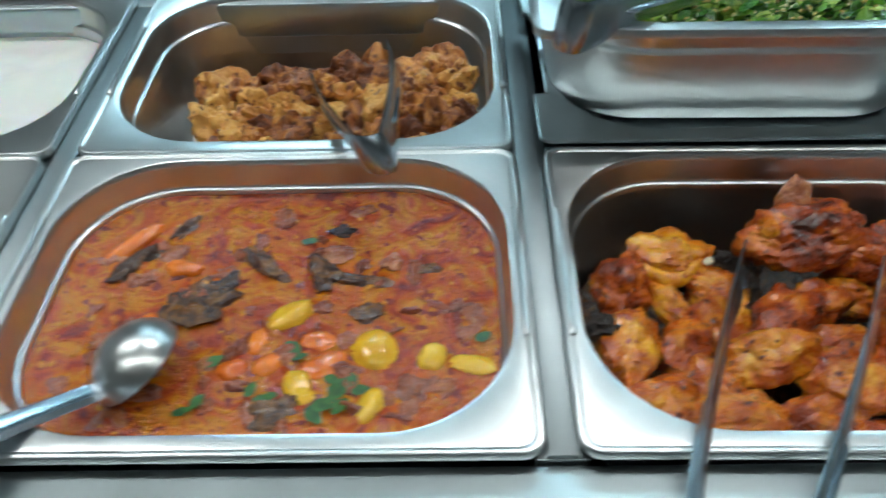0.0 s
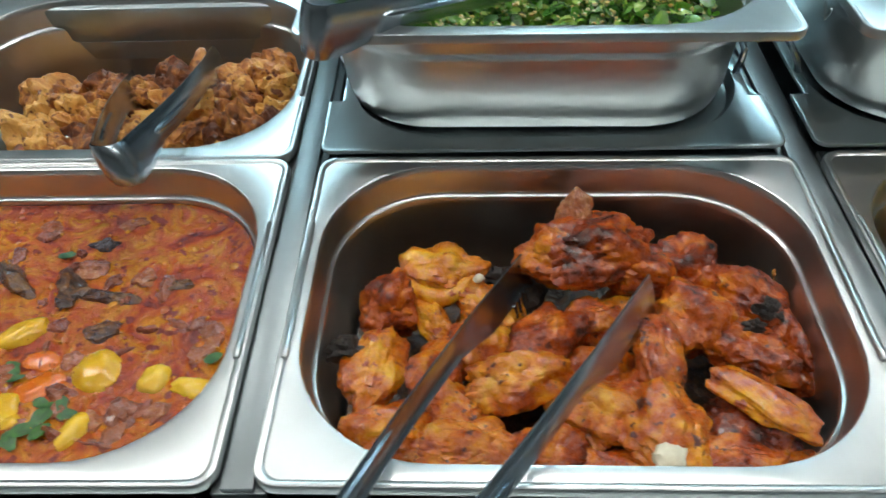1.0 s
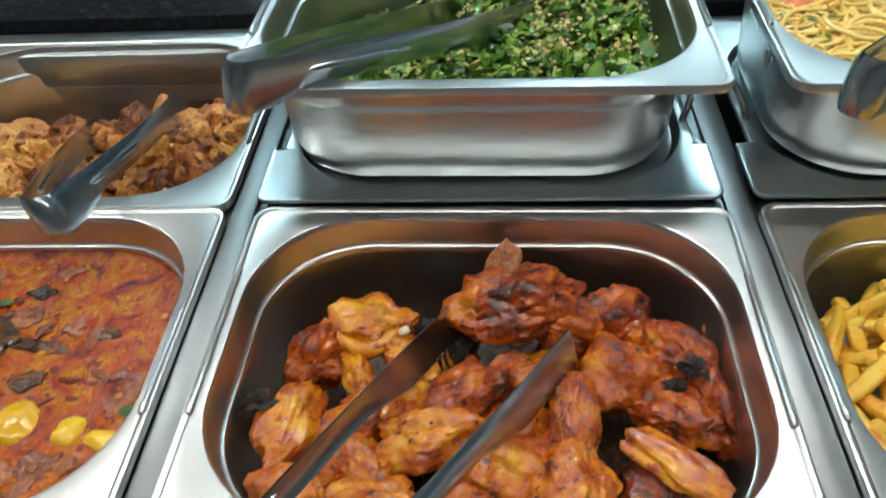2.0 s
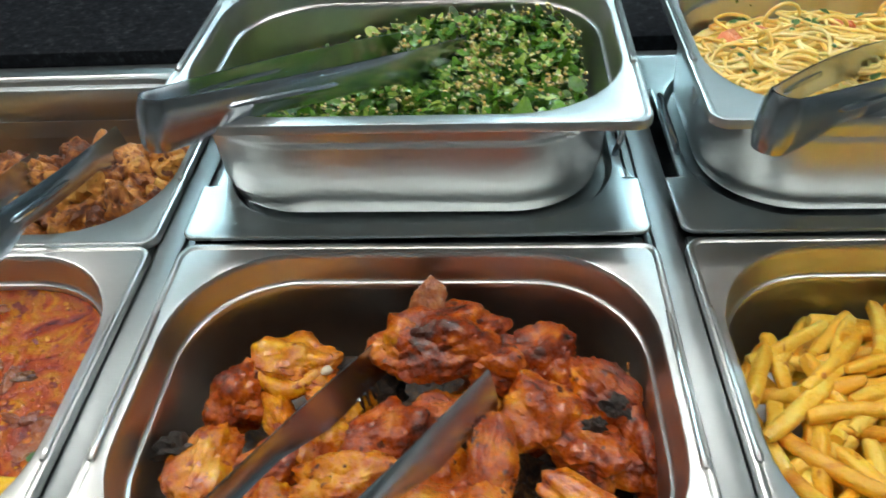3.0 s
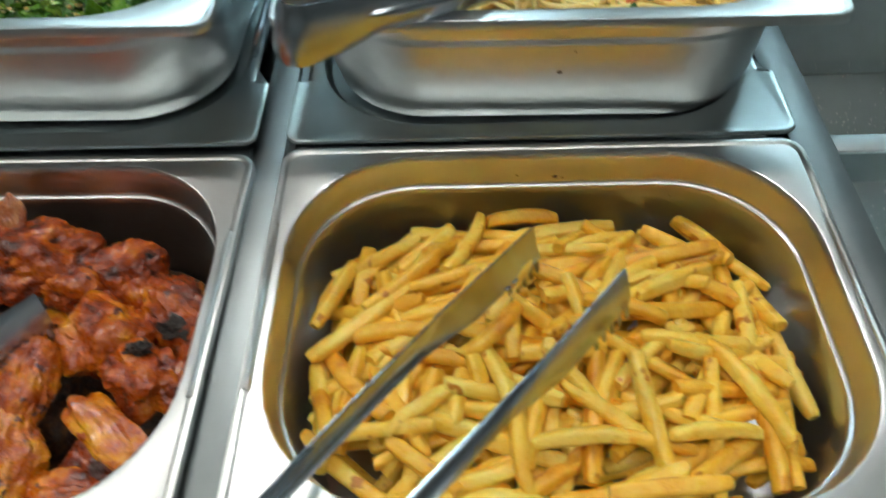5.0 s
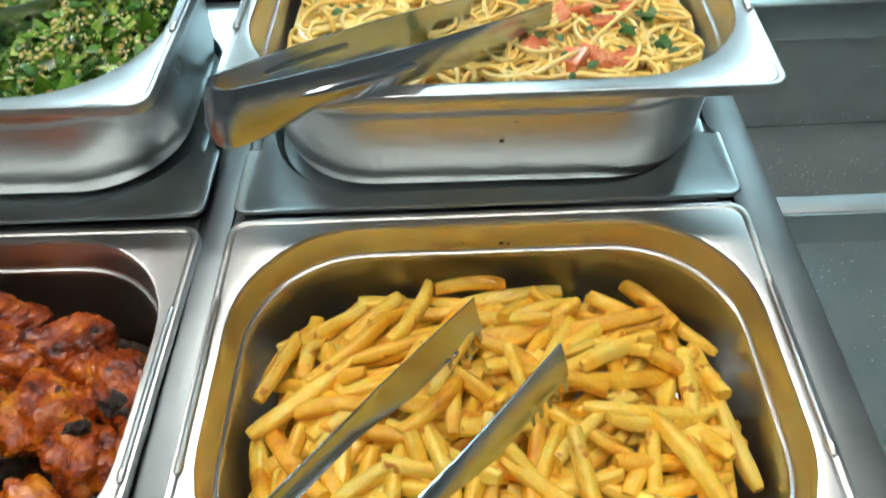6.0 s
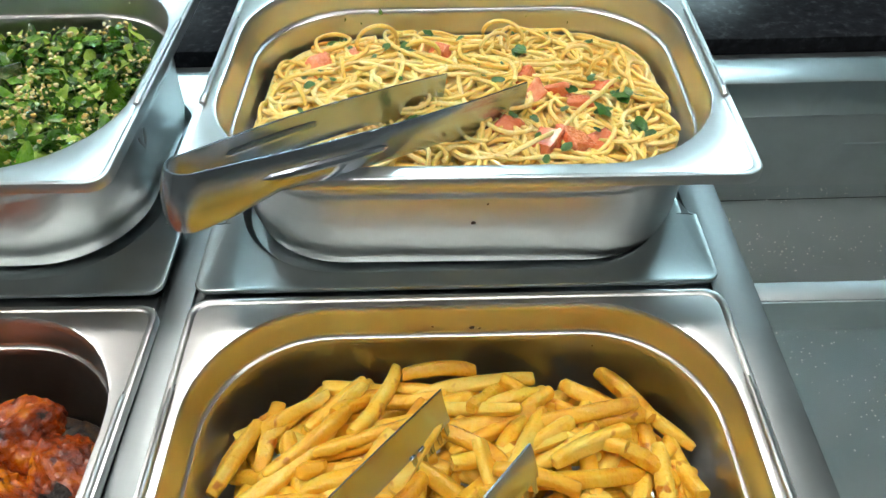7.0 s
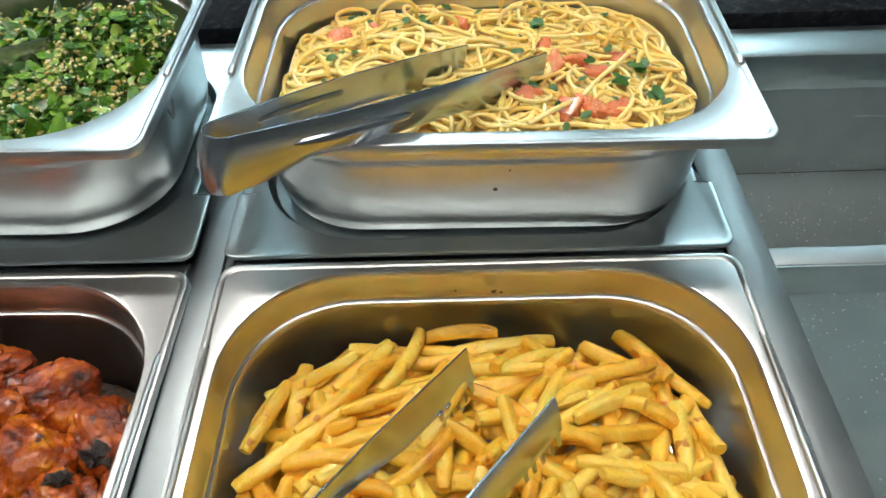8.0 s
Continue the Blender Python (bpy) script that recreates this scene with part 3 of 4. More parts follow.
for x, y, sx, sy, sz, rz in ((-0.171, 0.126, 0.0185, 0.0105, 0.008, 35), (-0.110, 0.096, 0.0165, 0.0170, 0.008, 20), (-0.074, 0.090, 0.0115, 0.0095, 0.007, 60), (-0.047, 0.083, 0.0160, 0.0080, 0.006, -10),
                             (-0.159, 0.069, 0.0095, 0.0130, 0.006, 10), (-0.112, 0.054, 0.0085, 0.0130, 0.007, -20), (-0.152, 0.060, 0.0070, 0.0060, 0.004, 0)):
    stew_piece("potato_piece", POTATO, x, y, sx, sy, sz, x * 991, rz, 0.62, rough=0.12, fine=0.06)
for x, y, sx, sy, sz, rz in ((-0.298, 0.199, 0.027, 0.0085, 0.006, 50), (-0.255, 0.171, 0.0145, 0.0085, 0.006, -5), (-0.203, 0.081, 0.011, 0.009, 0.006, 20), (-0.180, 0.085, 0.011, 0.008, 0.005, 40),
                             (-0.143, 0.084, 0.016, 0.010, 0.004, 40), (-0.150, 0.104, 0.012, 0.008, 0.003, 0), (-0.190, 0.104, 0.012, 0.007, 0.004, 80), (-0.270, 0.120, 0.011, 0.006, 0.003, 70)):
    stew_piece("carrot_piece", CARROT, x, y, sx, sy, sz, x * 773, rz, 0.58, rough=0.14)
for x, y, sx, sy, sz, rz in ((-0.196, 0.173, 0.022, 0.008, 0.007, -45), (-0.153, 0.165, 0.011, 0.018, 0.007, 15), (-0.236, 0.134, 0.024, 0.020, 0.006, 30), (-0.291, 0.176, 0.029, 0.0075, 0.006, 54), (-0.222, 0.150, 0.016, 0.010, 0.005, 60),
                             (-0.262, 0.214, 0.016, 0.006, 0.005, 50), (-0.143, 0.208, 0.010, 0.006, 0.005, 0), (-0.128, 0.158, 0.020, 0.005, 0.004, -8), (-0.172, 0.050, 0.018, 0.012, 0.005, 15), (-0.075, 0.168, 0.010, 0.005, 0.004, 10), (-0.118, 0.128, 0.014, 0.008, 0.004, 20)):
    stew_piece("dark_vegetable", AUBERGINE, x, y, sx, sy, sz, x * 557, rz, 0.64, rough=0.45, fine=0.16)
for k in range(70):
    x, y = rnd.uniform(-0.32, -0.04), rnd.uniform(0.04, 0.235)
    if inside(x - COL["a"], y - FRONT, 0.015):
        stew_piece("meat_piece", MEAT, x, y, rnd.uniform(0.004, 0.014), rnd.uniform(0.003, 0.009), rnd.uniform(0.003, 0.005), k * 3.7, rnd.uniform(0, 180), rnd.uniform(0.6, 0.8), rough=0.35, fine=0.12)


def leaf_bm(length, width, seed, bm=None, m=None, bend=0.35):
    """One torn leaf: a curved sheet with an uneven outline and a little thickness."""
    own = bm or bmesh.new()
    m = m or Matrix()
    o = Vector((seed, seed * 0.7, seed * 1.3))
    rows = []
    for i in range(5):
        u = i / 4
        half = width / 2 * math.sin(math.pi * (0.12 + 0.8 * u)) * (1 + 0.5 * noise.noise(o + Vector((u * 5, 0, 0))))
        rows.append([m @ Vector(((u - 0.5) * length, half * s, bend * length * (0.25 - (u - 0.5) ** 2) * (0.6 + noise.noise(o)) + 0.25 * width * abs(s) * noise.noise(o * 1.7) + 0.0012 * noise.noise(o + Vector((u * 4, s * 2, 1))))) for s in (-1, 0, 1)])
    va = [[own.verts.new(p) for p in r] for r in rows]
    for a, b in zip(va, va[1:]):
        for j in range(2):
            own.faces.new((a[j], a[j + 1], b[j + 1], b[j]))
    return own


for x, y, s, rz in ((-0.133, 0.064, 0.019, 70), (-0.140, 0.054, 0.017, 20), (-0.124, 0.070, 0.014, 100), (-0.146, 0.046, 0.015, 130), (-0.130, 0.052, 0.014, 50), (-0.118, 0.064, 0.012, 10), (-0.137, 0.072, 0.012, 160), (-0.215, 0.087, 0.013, 40), (-0.166, 0.196, 0.012, 10),
                    (-0.040, 0.105, 0.012, 30), (-0.165, 0.098, 0.014, -40), (-0.160, 0.090, 0.011, 20), (-0.110, 0.094, 0.011, 0), (-0.178, 0.060, 0.015, 15), (-0.188, 0.066, 0.012, 70), (-0.220, 0.056, 0.014, 60), (-0.228, 0.050, 0.011, 20)):
    ob = part("herb_leaf", leaf_bm(s, s * 0.6, x * 300, bend=0.12), HERB, stew)
    ob.matrix_basis = pose(x - COL["a"], y - FRONT, STEW_Z + 0.0018, 0, 0, rz)

# drops and streaks of oil floating on the broth
rnd = random.Random(17)
bm = bmesh.new()
for k in range(420):
    x, y = rnd.uniform(-0.148, 0.148), rnd.uniform(-0.106, 0.106)
    if not inside(x, y, 0.006):
        continue
    s = rnd.uniform(0.0008, 0.0022) if rnd.random() < 0.8 else rnd.uniform(0.002, 0.004)
    ring, mid = [], bm.verts.new((x, y + SET, STEW_Z + 0.0022 + s * 0.12))
    stretch, turn = rnd.uniform(0.5, 1.0), rnd.uniform(0, 3)
    for j in range(10):
        a = 2 * math.pi * j / 10
        c, d = math.cos(a) * s, math.sin(a) * s * stretch
        ring.append(bm.verts.new((x + c * math.cos(turn) - d * math.sin(turn), y + SET + c * math.sin(turn) + d * math.cos(turn), STEW_Z + 0.0006)))
    for j in range(10):
        bm.faces.new((ring[j], ring[(j + 1) % 10], mid))
part("oil_film", bm, OIL, stew, "glossy orange drops of oil")["kind"] = "stuff"

# -- white sauce
sauce = tagged(part("white_sauce", sheet_bm(-0.040, 0.0015, 8.1, inset=0.0007), CREAM), "smooth thick white sauce filling its pan", "sauce")
sauce.matrix_basis = pose(COL["z"], BACK, RIM)
side_dish = tagged(part("side_dish", sheet_bm(-0.055, 0.004, 2.1, inset=0.0015), AUBERGINE), "dark cooked dish low in its pan", "food")
side_dish.matrix_basis = pose(COL["z"], FRONT, RIM)

# -- fried meat chunks
rnd = random.Random(11)
meat = thing("fried_meat_chunks", pose(COL["a"], BACK, RIM), "heap of golden brown fried meat chunks", "meat")
chunk_meshes = []
for k in range(9):
    ob = part("meat_chunk", lump_bm(0.0195, 0.0150, 0.0135, 20 + k * 1.37, 0.36, 1.35, 0.09, 4, facet=0.35), FRIED, meat)
    chunk_meshes.append(ob.data)
    bpy.data.objects.remove(ob)
placed = []
for layer, (drop, many) in enumerate(((0.036, 60), (0.018, 65), (0.0, 62))):
    here = []
    for _ in range(many * 12):
        if len(here) >= many:
            break
        x, y = rnd.uniform(-0.148, 0.148), rnd.uniform(-0.108, 0.060)
        if not inside(x, y, 0.016) or any(math.hypot(x - a, y - b) < 0.0215 for a, b in here):
            continue
        if x < -0.105 + 0.03 * noise.noise(Vector((y * 30, 0, 0))):
            continue
        here.append((x, y))
        h = -0.054 + 0.012 * noise.noise(Vector((x * 20, y * 20, 4))) - 0.12 * max(0, y - 0.03) + 0.012 * (x / 0.14)
        s = rnd.uniform(0.8, 1.35)
        m = pose(x, y, h - drop, rnd.uniform(0, 360), rnd.uniform(0, 360), rnd.uniform(0, 360)) @ Matrix.Scale(s, 4)
        if h - drop > -0.088:
            share("meat_chunk", rnd.choice(chunk_meshes), meat, m)

# -- roast chicken
rnd = random.Random(3)


def chicken(x, y, z, sx, sy, sz, rz, mat=CHICKEN, taper=0.0, waist=0.0, rx=0, ry=0, rough=0.23, fine=0.068, label="roast chicken piece with a glossy red-brown crust"):
    bm = lump_bm(sx, sy, sz, x * 431 + y * 917, rough, 1.5, fine, 5, taper, waist)
    ob = part("chicken_piece", bm, mat)
    ob.matrix_basis = pose(x, y, z, rx, ry, rz)
    return tagged(ob, label, "chicken", "chicken pieces in the pan")


def nearest_piece(x, y, z):
    here = Vector((x, y, z))
    pieces = [o for o in scene.collection.objects if o.name.startswith("chicken_piece")]
    return min(pieces, key=lambda o: (o.matrix_basis.translation - here).length)


DRUM = "roast chicken drumstick with a red-brown crust"
YEL = "roast chicken piece with shiny yellow skin"
chicken(0.212, 0.199, 0.867, 0.043, 0.029, 0.025, 18, CHICKEN, 0.15, rough=0.22)
chicken(0.182, 0.196, 0.862, 0.026, 0.021, 0.020, -30)
chicken(0.240, 0.186, 0.858, 0.024, 0.022, 0.019, -25)
chicken(0.197, 0.220, 0.883, 0.018, 0.014, 0.0075, 75, MEAT, 0.25, ry=-50, rough=0.15, label="roast chicken wing tip sticking up")
top_skin = chicken(0.103, 0.191, 0.854, 0.030, 0.023, 0.017, -12, SKIN, 0.1, label=YEL)
chicken(0.068, 0.172, 0.843, 0.028, 0.021, 0.021, 65)
chicken(0.098, 0.150, 0.845, 0.024, 0.012, 0.013, -65, SKIN, 0.3, label=YEL)
chicken(0.060, 0.107, 0.853, 0.034, 0.019, 0.018, 74, SKIN, 0.1, label=YEL)
chicken(0.072, 0.062, 0.847, 0.030, 0.022, 0.020, 10)
chicken(0.099, 0.112, 0.846, 0.025, 0.017, 0.016, 50)
chicken(0.134, 0.163, 0.838, 0.022, 0.026, 0.020, 20)
chicken(0.128, 0.133, 0.842, 0.024, 0.020, 0.018, 70)
chicken(0.172, 0.132, 0.852, 0.028, 0.021, 0.018, 35)
chicken(0.150, 0.097, 0.852, 0.036, 0.020, 0.018, 12)
chicken(0.205, 0.151, 0.846, 0.020, 0.016, 0.015, 20)
chicken(0.274, 0.192, 0.852, 0.026, 0.023, 0.022, 40, rough=0.3)
chicken(0.311, 0.168, 0.849, 0.031, 0.022, 0.022, -52, rough=0.13)
chicken(0.330, 0.133, 0.841, 0.032, 0.016, 0.020, -80)
chicken(0.272, 0.148, 0.853, 0.027, 0.029, 0.021, 10, fine=0.07)
chicken(0.302, 0.119, 0.853, 0.027, 0.021, 0.018, -40, rough=0.3, fine=0.07)
chicken(0.240, 0.108, 0.863, 0.030, 0.0155, 0.015, 84, CHICKEN, 0.0, 0.0, ry=-8, rough=0.12, label=DRUM)
chicken(0.235, 0.066, 0.856, 0.036, 0.031, 0.022, 98, CHICKEN, 0.35, label=DRUM)
chicken(0.297, 0.076, 0.861, 0.036, 0.013, 0.008, -40, SKIN, 0.0, rough=0.22, fine=0.04, label="strip of crisp yellow roast chicken skin")
chicken(0.292, 0.066, 0.836, 0.030, 0.024, 0.018, -30)
chicken(0.196, 0.077, 0.850, 0.024, 0.026, 0.018, 30)
chicken(0.118, 0.052, 0.850, 0.034, 0.018, 0.017, 5)
chicken(0.110, 0.080, 0.842, 0.028, 0.020, 0.018, -40)
chicken(0.205, 0.108, 0.840, 0.028, 0.024, 0.018, 0)
chicken(0.268, 0.044, 0.842, 0.034, 0.017, 0.017, 0)
chicken(0.165, 0.050, 0.849, 0.026, 0.018, 0.016, 15)
chicken(0.200, 0.040, 0.842, 0.030, 0.015, 0.016, -10)
chicken(0.312, 0.044, 0.832, 0.022, 0.018, 0.014, 30)
chicken(0.235, 0.168, 0.832, 0.030, 0.020, 0.016, 0)
chicken(0.150, 0.190, 0.826, 0.030, 0.022, 0.018, 0, CHAR, label="charred roast chicken piece")
# a fold of yellow skin along the lower edge of one piece
fold = [(0.073 + 0.056 * k / 12, 0.186 - 0.020 * math.sin(math.pi * k / 12) + 0.004 * k / 12, 0.861 - 0.008 * math.sin(math.pi * k / 12)) for k in range(13)]
flap = part("skin_fold", tube_bm(fold, [0.0012 + 0.0058 * math.sin(math.pi * min(1, (k + 0.4) / 12.6)) for k in range(13)], 10), SKIN, top_skin, "shiny yellow fold of skin")
flap.matrix_basis = top_skin.matrix_basis.inverted()
# low sheet whose dark colour carries the shade in the gaps between pieces
tagged(part("sauce_pool", sheet_bm(-0.102, 0.003, 5.5, inset=0.007), AUBERGINE), "sheet of sauce under the chicken, coloured dark for the shade between pieces", "sauce").matrix_basis = pose(COL["b"], FRONT, RIM)
for x, y, z, s in ((0.041, 0.116, 0.862, 0.011), (0.302, 0.128, 0.868, 0.007), (0.318, 0.146, 0.862, 0.009), (0.142, 0.192, 0.848, 0.010), (0.289, 0.202, 0.868, 0.004)):
    host = nearest_piece(x, y, z)
    ob = part("charred_bit", lump_bm(s, s * 0.8, s * 0.7, x * 999, 0.5, 2, 0.3, 3), CHAR, host, "small charred black scrap")
    ob.matrix_basis = host.matrix_basis.inverted() @ pose(x, y, z)
for x, y, z, s in ((0.233, 0.038, 0.866, 0.011), (0.286, 0.205, 0.868, 0.0045), (0.128, 0.178, 0.862, 0.004)):
    host = nearest_piece(x, y, z)
    ob = part("bone_end", lump_bm(s, s * 0.8, s * 0.7, x * 99, 0.2, 1.5, 0.06, 3), BONE, host, "pale knuckle end of the bone")
    ob.matrix_basis = host.matrix_basis.inverted() @ pose(x, y, z, 0, 0, 20)

# -- french fries
rnd = random.Random(21)
fries = thing("french_fries", pose(COL["c"], FRONT, RIM), "heap of golden french fries", "fries")


def fry_bm(length, w, h, bend, seed):
    bm = bmesh.new()
    o = Vector((seed, 0, 0))
    rows = []
    for i in range(9):
        u = (0, 0.04, 0.17, 0.33, 0.5, 0.67, 0.83, 0.96, 1.0)[i]
        blunt = 0.35 + 0.45 * abs(math.sin(seed * 1.7 + (0 if i < 4 else 2)))
        k = (blunt if i in (0, 8) else 0.45 + 0.6 * blunt if i in (1, 7) else 1.0) * (1 + 0.13 * noise.noise(o + Vector((0, u * 3, 0))))
        x = (u - 0.5) * length + (0.0 if 0 < i < 8 else (0.001 if i == 0 else -0.001))
        y0 = bend * length * (0.25 - (u - 0.5) ** 2) + 0.001 * noise.noise(o + Vector((u * 4, 9, 0)))
        row = []
        for cx, cy in ring_points(w / 2 * k, h / 2 * k, w * 0.36, 3):
            jit = 0.0004 * noise.noise(Vector((x * 300, cx * 500, cy * 500)) + o)
            row.append(bm.verts.new((x, y0 + cx + jit, cy + jit)))
        rows.append(row)
    for a, b in zip(rows, rows[1:]):
        c = len(a)
        for j in range(c):
            bm.faces.new((a[j], b[j], b[(j + 1) % c], a[(j + 1) % c]))
    bm.faces.new(rows[0])
    bm.faces.new(list(reversed(rows[-1])))
    bmesh.ops.recalc_face_normals(bm, faces=bm.faces)
    return bm


fry_meshes = []
for k in range(14):
    ob = part("fry", fry_bm(rnd.uniform(0.046, 0.085), rnd.uniform(0.0084, 0.0114), rnd.uniform(0.0080, 0.0106), rnd.uniform(-0.45, 0.45), k * 4.1), FRY, fries)
    ob.data.polygons.foreach_set("use_smooth", [True] * len(ob.data.polygons))
    fry_meshes.append((ob.data, max(v.co.x for v in ob.data.vertices)))
    bpy.data.objects.remove(ob)


def fries_height(x, y):
    return -0.027 - 0.015 * max(0, abs(x) / 0.14) ** 3 - 0.020 * max(0, y / 0.11) ** 2 - 0.006 * max(0, -y / 0.11) ** 2 + 0.009 * math.exp(-((x - 0.015) / 0.05) ** 2 - ((y - 0.05) / 0.04) ** 2) + 0.007 * noise.noise(Vector((x * 22, y * 22, 7)))


for layer, (drop, many, gap) in enumerate(((0.026, 80, 0.011), (0.014, 105, 0.0105), (0.004, 95, 0.0115), (-0.003, 34, 0.025))):
    here = []
    for _ in range(many * 20):
        if len(here) >= many:
            break
        x, y = rnd.uniform(-0.148, 0.148), rnd.uniform(-0.108, 0.098)
        mesh, half = rnd.choice(fry_meshes)
        a = rnd.gauss(25, 40) if rnd.random() < 0.45 else rnd.uniform(0, 180)
        ca, sa_ = math.cos(radians(a)) * half, math.sin(radians(a)) * half
        if not (inside(x + ca, y + sa_, 0.005) and inside(x - ca, y - sa_, 0.005)):
            continue
        if any(math.hypot(x - p, y - q) < gap for p, q in here):
            continue
        here.append((x, y))
        z0, z1 = fries_height(x - ca, y - sa_), fries_height(x + ca, y + sa_)
        tilt = -math.degrees(math.atan2(z1 - z0, 2 * half)) + rnd.gauss(0, 9)
        share("fry", mesh, fries, pose(x, y, (z0 + z1) / 2 - drop, 0, 0, a) @ pose(0, 0, 0, 0, tilt, 0) @ pose(0, 0, 0, rnd.uniform(0, 360), 0, 0))

# -- spaghetti
rnd = random.Random(8)
pasta = thing("spaghetti", pan_pasta.matrix_basis.copy(), "tangled spaghetti with tomato pieces and parsley", "pasta")


def pasta_height(x, y):
    return -0.038 + 0.012 * math.exp(-((x / 0.12) ** 4)) - 0.003 * (y / 0.1) - 0.009 * max(0, y / 0.1) + 0.005 * noise.noise(Vector((x * 25, y * 25, 3)))


def strand(points):
    bm = tube_bm(points, 0.00165, 7)
    return part("strand", bm, PASTA, pasta)


part("bed", sheet_bm(-0.047, 0.003, 4.4, inset=0.006, swell=0.011), PASTA, pasta)
for k in range(270):
    x, y = rnd.uniform(-0.133, 0.133), rnd.uniform(-0.10, 0.085)
    a = rnd.uniform(0, 2 * math.pi)
    curl = rnd.uniform(-55, 55)
    depth = rnd.uniform(0, 0.014) if k < 180 else rnd.uniform(-0.004, 0.003)
    pts = []
    steps = rnd.randint(35, 75)
    swing, phase = rnd.uniform(0.3, 1.0), rnd.uniform(0, 6)
    for i in range(steps):
        z = pasta_height(x, y) - depth + 0.0035 * math.sin(i * 0.23 * swing + phase)
        pts.append((x, y, z))
        curl += rnd.uniform(-14, 14)
        curl = max(-95, min(95, curl))
        a += curl * 0.0028
        nx, ny = x + 0.0032 * math.cos(a), y + 0.0032 * math.sin(a)
        tries = 0
        while not inside(nx, ny, 0.008) and tries < 24:
            a += 0.28 if curl > 0 else -0.28
            nx, ny = x + 0.0032 * math.cos(a), y + 0.0032 * math.sin(a)
            tries += 1
        if tries >= 24:
            break
        x, y = nx, ny
    if len(pts) > 6:
        strand(pts)
for x, y, r, rz, lift in ((-0.066, 0.074, 0.0145, 20, 0.010), (0.034, 0.078, 0.0140, -15, 0.010), (0.027, 0.066, 0.011, 30, 0.006), (0.104, 0.030, 0.010, 40, 0.006), (0.117, 0.0, 0.008, 70, 0.004), (-0.118, 0.000, 0.010, -60, 0.004), (0.09, 0.05, 0.010, 10, 0.006), (-0.09, 0.035, 0.010, 100, 0.004), (-0.03, 0.06, 0.012, 0, 0.003)):
    pts = []
    for i in range(34):
        t = radians(-60 + 300 * i / 33)
        c, s = math.cos(t) * r * 1.15, math.sin(t) * r
        pts.append((x + c * math.cos(radians(rz)), y + c * math.sin(radians(rz)) + i * 0.00012, pasta_height(x, y) + lift * 0.6 + s * 0.95))
    strand(pts)
for x, y, s in ((0.075, -0.060, 0.013), (0.055, -0.064, 0.012), (0.092, -0.056, 0.010), (0.068, 0.004, 0.011), (0.052, -0.006, 0.010), (0.045, 0.026, 0.009), (0.083, -0.012, 0.009), (-0.108, 0.055, 0.013), (-0.085, 0.072, 0.010), (-0.015, 0.072, 0.010), (0.03, -0.05, 0.010), (0.100, 0.012, 0.008)):
    bm = box_bm(-s, s, -s * 0.7, s * 0.7, -s * 0.45, s * 0.45, s * 0.25, 3)
    for v in bm.verts:
        v.co *= 1 + 0.6 * noise.noise(v.co * 120 + Vector((x * 100, 0, 0)))
    ob = part("tomato_piece", bm, TOMATO, pasta)
    ob.matrix_basis = pose(x, y, pasta_height(x, y) - 0.002, rnd.uniform(-25, 25), rnd.uniform(-25, 25), rnd.uniform(0, 180))
for k in range(60):
    x, y = rnd.uniform(-0.13, 0.13), rnd.uniform(-0.10, 0.095)
    if k < 5:
        x, y = ((0.122, -0.045), (0.045, 0.055), (0.115, -0.01), (0.095, -0.035), (-0.04, 0.06))[k]
    if not inside(x, y, 0.012):
        continue
    s = rnd.uniform(0.004, 0.010) if k >= 5 else 0.013
    bm = bmesh.new()
    for j in range(1 if k >= 5 else 3):
        leaf_bm(s, s * 0.75, k * 5.1 + j * 31, bm, pose(rnd.uniform(-0.3, 0.3) * s, rnd.uniform(-0.3, 0.3) * s, 0.001 * j, rnd.uniform(-25, 25), rnd.uniform(-25, 25), rnd.uniform(0, 360)))
    ob = part("parsley_leaf", bm, HERB, pasta)
    ob.matrix_basis = pose(x, y, pasta_height(x, y) + 0.005)

# -- chopped greens
rnd = random.Random(14)
greens = thing("chopped_greens", pan_greens.matrix_basis.copy(), "heap of chopped green leaves with toasted crumbs", "salad")


def greens_height(x, y):
    return -0.050 + 0.016 * max(0, min(1, (x + 0.02) / 0.09)) - 0.030 * max(0, -(x + 0.02) / 0.1) + 0.010 * (y / 0.1) + 0.010 * noise.noise(Vector((x * 20, y * 20, 5)))


part("bed", sheet_bm(-0.078, 0.006, 6.6, inset=0.008), GREEN, greens)
bm = bmesh.new()
for k in range(5200):
    x, y = rnd.uniform(-0.148, 0.148), rnd.uniform(-0.106, 0.106)
    if not inside(x, y, 0.015):
        continue
    s = rnd.uniform(0.005, 0.012) if rnd.random() < 0.75 else rnd.uniform(0.012, 0.021)
    z = greens_height(x, y) - abs(rnd.gauss(0, 0.007)) + 0.003
    leaf_bm(s, s * rnd.uniform(0.35, 0.75), k * 1.31, bm, pose(x, y, z, rnd.gauss(0, 35), rnd.gauss(0, 30), rnd.uniform(0, 360)))
part("chopped_leaf", bm, GREEN, greens, "chopped dark green leaves")["kind"] = "stuff"
bm = bmesh.new()
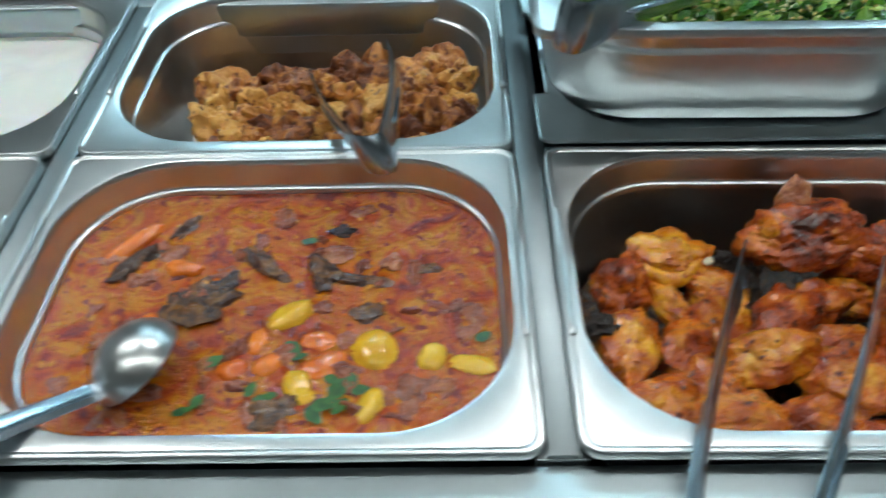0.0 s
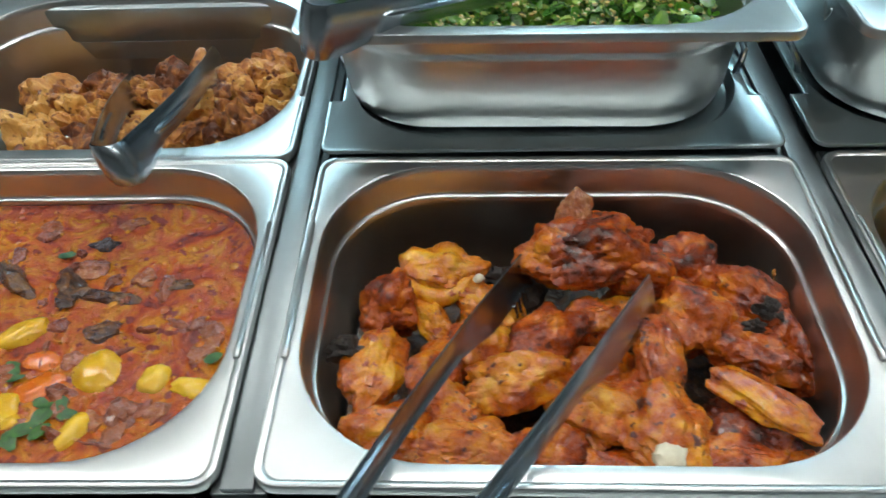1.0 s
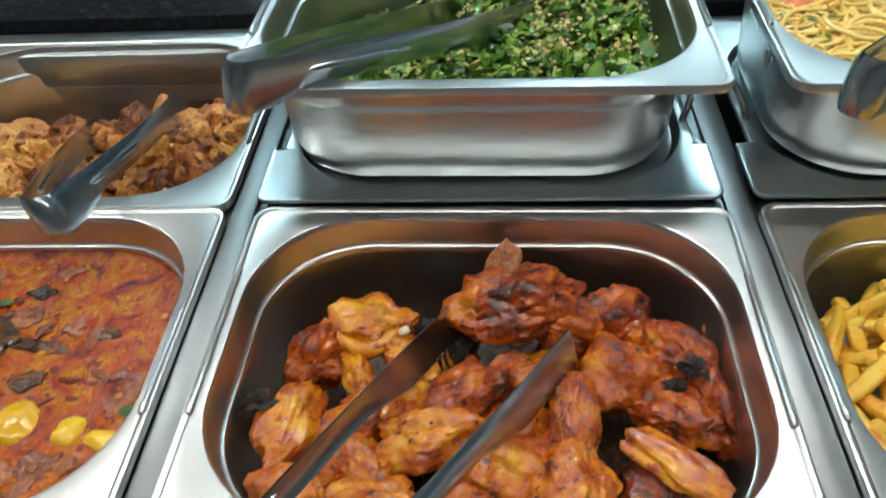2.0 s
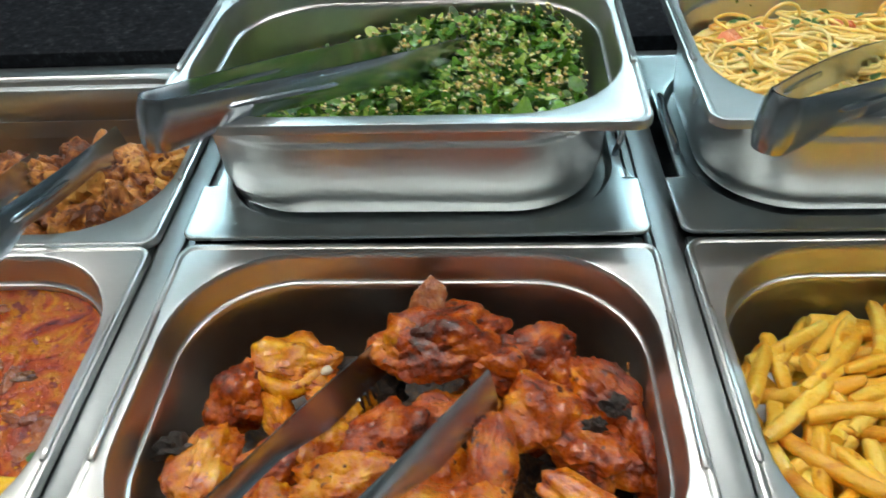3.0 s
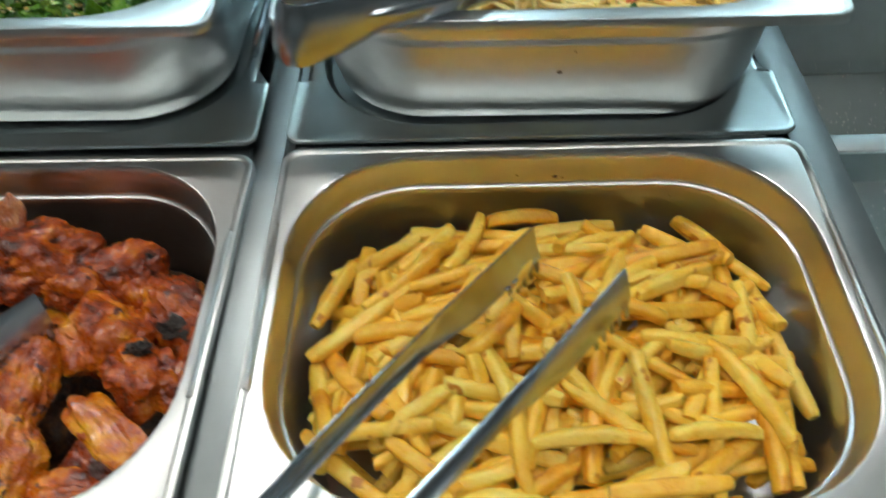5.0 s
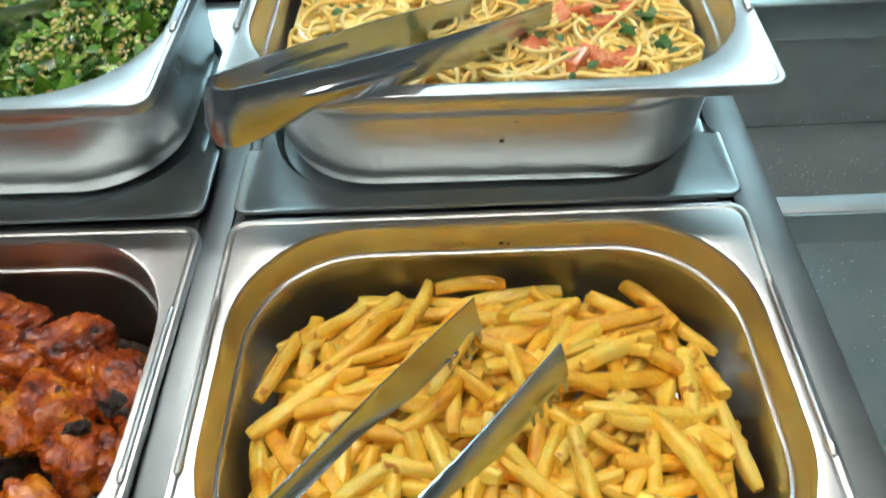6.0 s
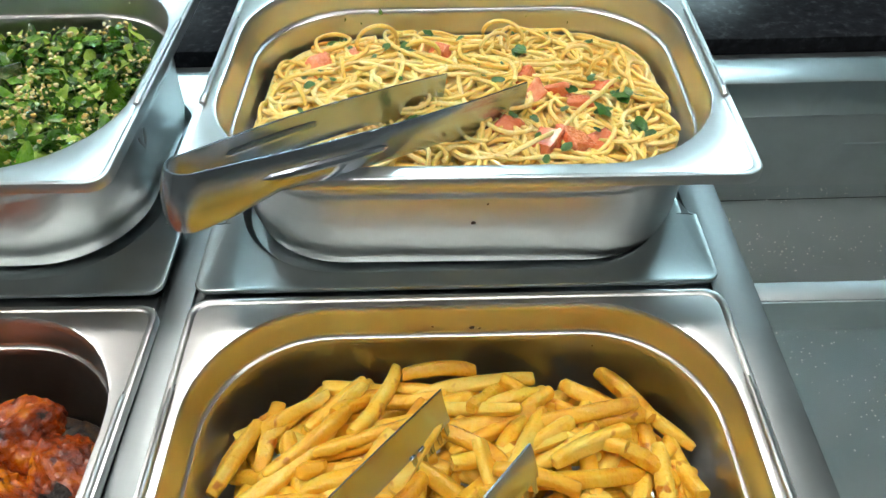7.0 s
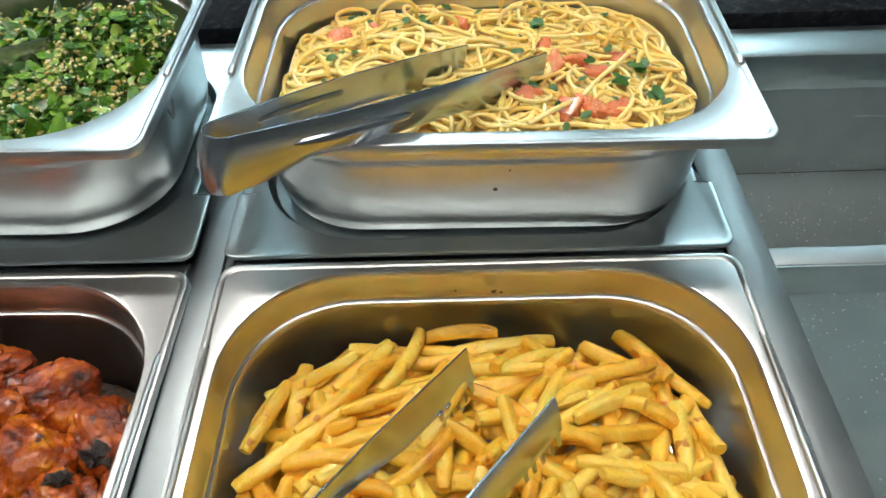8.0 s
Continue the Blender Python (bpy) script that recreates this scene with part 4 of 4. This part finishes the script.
for k in range(2700):
    x, y = rnd.uniform(-0.148, 0.148), rnd.uniform(-0.106, 0.106)
    if not inside(x, y, 0.012) or noise.noise(Vector((x * 26, y * 26, 9))) < rnd.uniform(-0.6, 0.4):
        continue
    s = rnd.uniform(0.0007, 0.0020)
    made = bmesh.ops.create_icosphere(bm, subdivisions=1, radius=s)["verts"]
    z = greens_height(x, y) + 0.003 + rnd.uniform(-0.004, 0.003)
    for v in made:
        v.co = Vector((v.co.x * rnd.uniform(0.8, 1.5), v.co.y, v.co.z)) + Vector((x, y, z))
leaf_meshes = []
for k in range(8):
    ob = part("leaf", leaf_bm(0.017 + 0.0012 * k, 0.009 + 0.0006 * k, 40 + k * 2.7), GREEN, greens)
    leaf_meshes.append(ob.data)
    bpy.data.objects.remove(ob)
for k in range(170):
    x, y = rnd.uniform(-0.148, 0.148), rnd.uniform(-0.106, 0.106)
    if inside(x, y, 0.020) and rnd.random() < 0.35 + 2.2 * max(0, x + y * 0.6):
        z = greens_height(x, y) + rnd.uniform(0.0, 0.007)
        share("leaf", rnd.choice(leaf_meshes), greens, pose(x, y, z, rnd.gauss(0, 40), rnd.gauss(0, 40), rnd.uniform(0, 360)))
part("crumb", bm, CRUMB, greens, "pale yellow toasted crumbs")["kind"] = "stuff"

# ---------------------------------------------------------------- small marks
rnd = random.Random(31)
bm = bmesh.new()
for k in range(3600):
    x, y = rnd.uniform(0.755, 1.085), rnd.uniform(0.02, 0.51)
    if noise.noise(Vector((x * 14, y * 20, 2))) < rnd.uniform(-0.35, 0.6):
        continue
    s = rnd.uniform(0.0003, 0.0010)
    made = bmesh.ops.create_icosphere(bm, subdivisions=1, radius=s)["verts"]
    for v in made:
        v.co = Vector((v.co.x, v.co.y, v.co.z * 0.6)) + Vector((x, y, 0.7733))
tagged(part("water_bubbles", bm, CREAM), "tiny pale bubbles and limescale specks on the well water", "bubbles", kind="stuff")
part("weld_mark", tube_bm([(0.80, 0, 0), (0.812, 0, 0.0003), (0.826, 0, -0.0002), (0.842, 0, 0.0003), (0.855, 0, 0)], [0.0003, 0.0010, 0.0006, 0.0011, 0.0003], 6), LID, counter).matrix_basis = pose(0.126, WELL_BACK + 0.0006, 0.823)


def speck(pan, x, y, z, s, mat=CHAR):
    ob = part("food_speck", lump_bm(s, s * 0.7, s * 0.4, x * 777 + z * 99, 0.5, 1.8, 0.2, 2), mat, pan)
    ob.matrix_basis = pose(x, y, z, 80, 0, x * 900)


for x, z, s in ((0.010, -0.0165, 0.0017), (-0.016, -0.015, 0.0008), (0.118, -0.030, 0.0010), (0.015, -0.0175, 0.0010), (0.09, -0.034, 0.0008)):
    speck(pan_fries, x, OY - 0.0025 if z > -0.02 else OY - 0.0062, z, s)
for x, z, s in ((-0.095, -0.030, 0.0018), (-0.065, -0.024, 0.0030), (0.055, -0.030, 0.0010), (-0.082, -0.034, 0.0012), (0.09, -0.036, 0.0014), (0.11, -0.028, 0.0009)):
    speck(pan_pasta, x, OY - 0.0062, z, s, HERB)
for x, z, s in ((0.006, -0.052, 0.0016), (0.015, -0.036, 0.0008)):
    speck(pan_pasta, x, -OY + 0.0062, z, s)
for x, z, s in ((0.085, -0.030, 0.0022), (0.087, -0.034, 0.0026), (0.089, -0.040, 0.0020), (0.050, -0.034, 0.0018), (0.112, -0.012, 0.0010)):
    speck(pan_greens, x, OY - 0.0066, z, s, CREAM)
for x, z, s in ((0.152, -0.035, 0.003), (0.149, -0.040, 0.002)):
    ob = part("food_speck", lump_bm(0.0008, s, s, 5, 0.4, 2, 0.2, 2), FRIED, pan_chicken)
    ob.matrix_basis = pose(0.1455, 0.045 + (x - 0.15), z)

for pan, s in ((pan_greens, 1), (pan_pasta, -1)):
    for a in (-1, 1):
        line = [(s * (OX + 0.0012), -0.047, -0.038), (s * (OX + 0.0016), -0.047 + a * 0.0045, -0.030), (s * (OX + 0.0018), -0.047 + a * 0.006, -0.026)]
        part("embossed_mark", tube_bm(line, [0.0008, 0.0013, 0.0008], 6), PAN, pan)
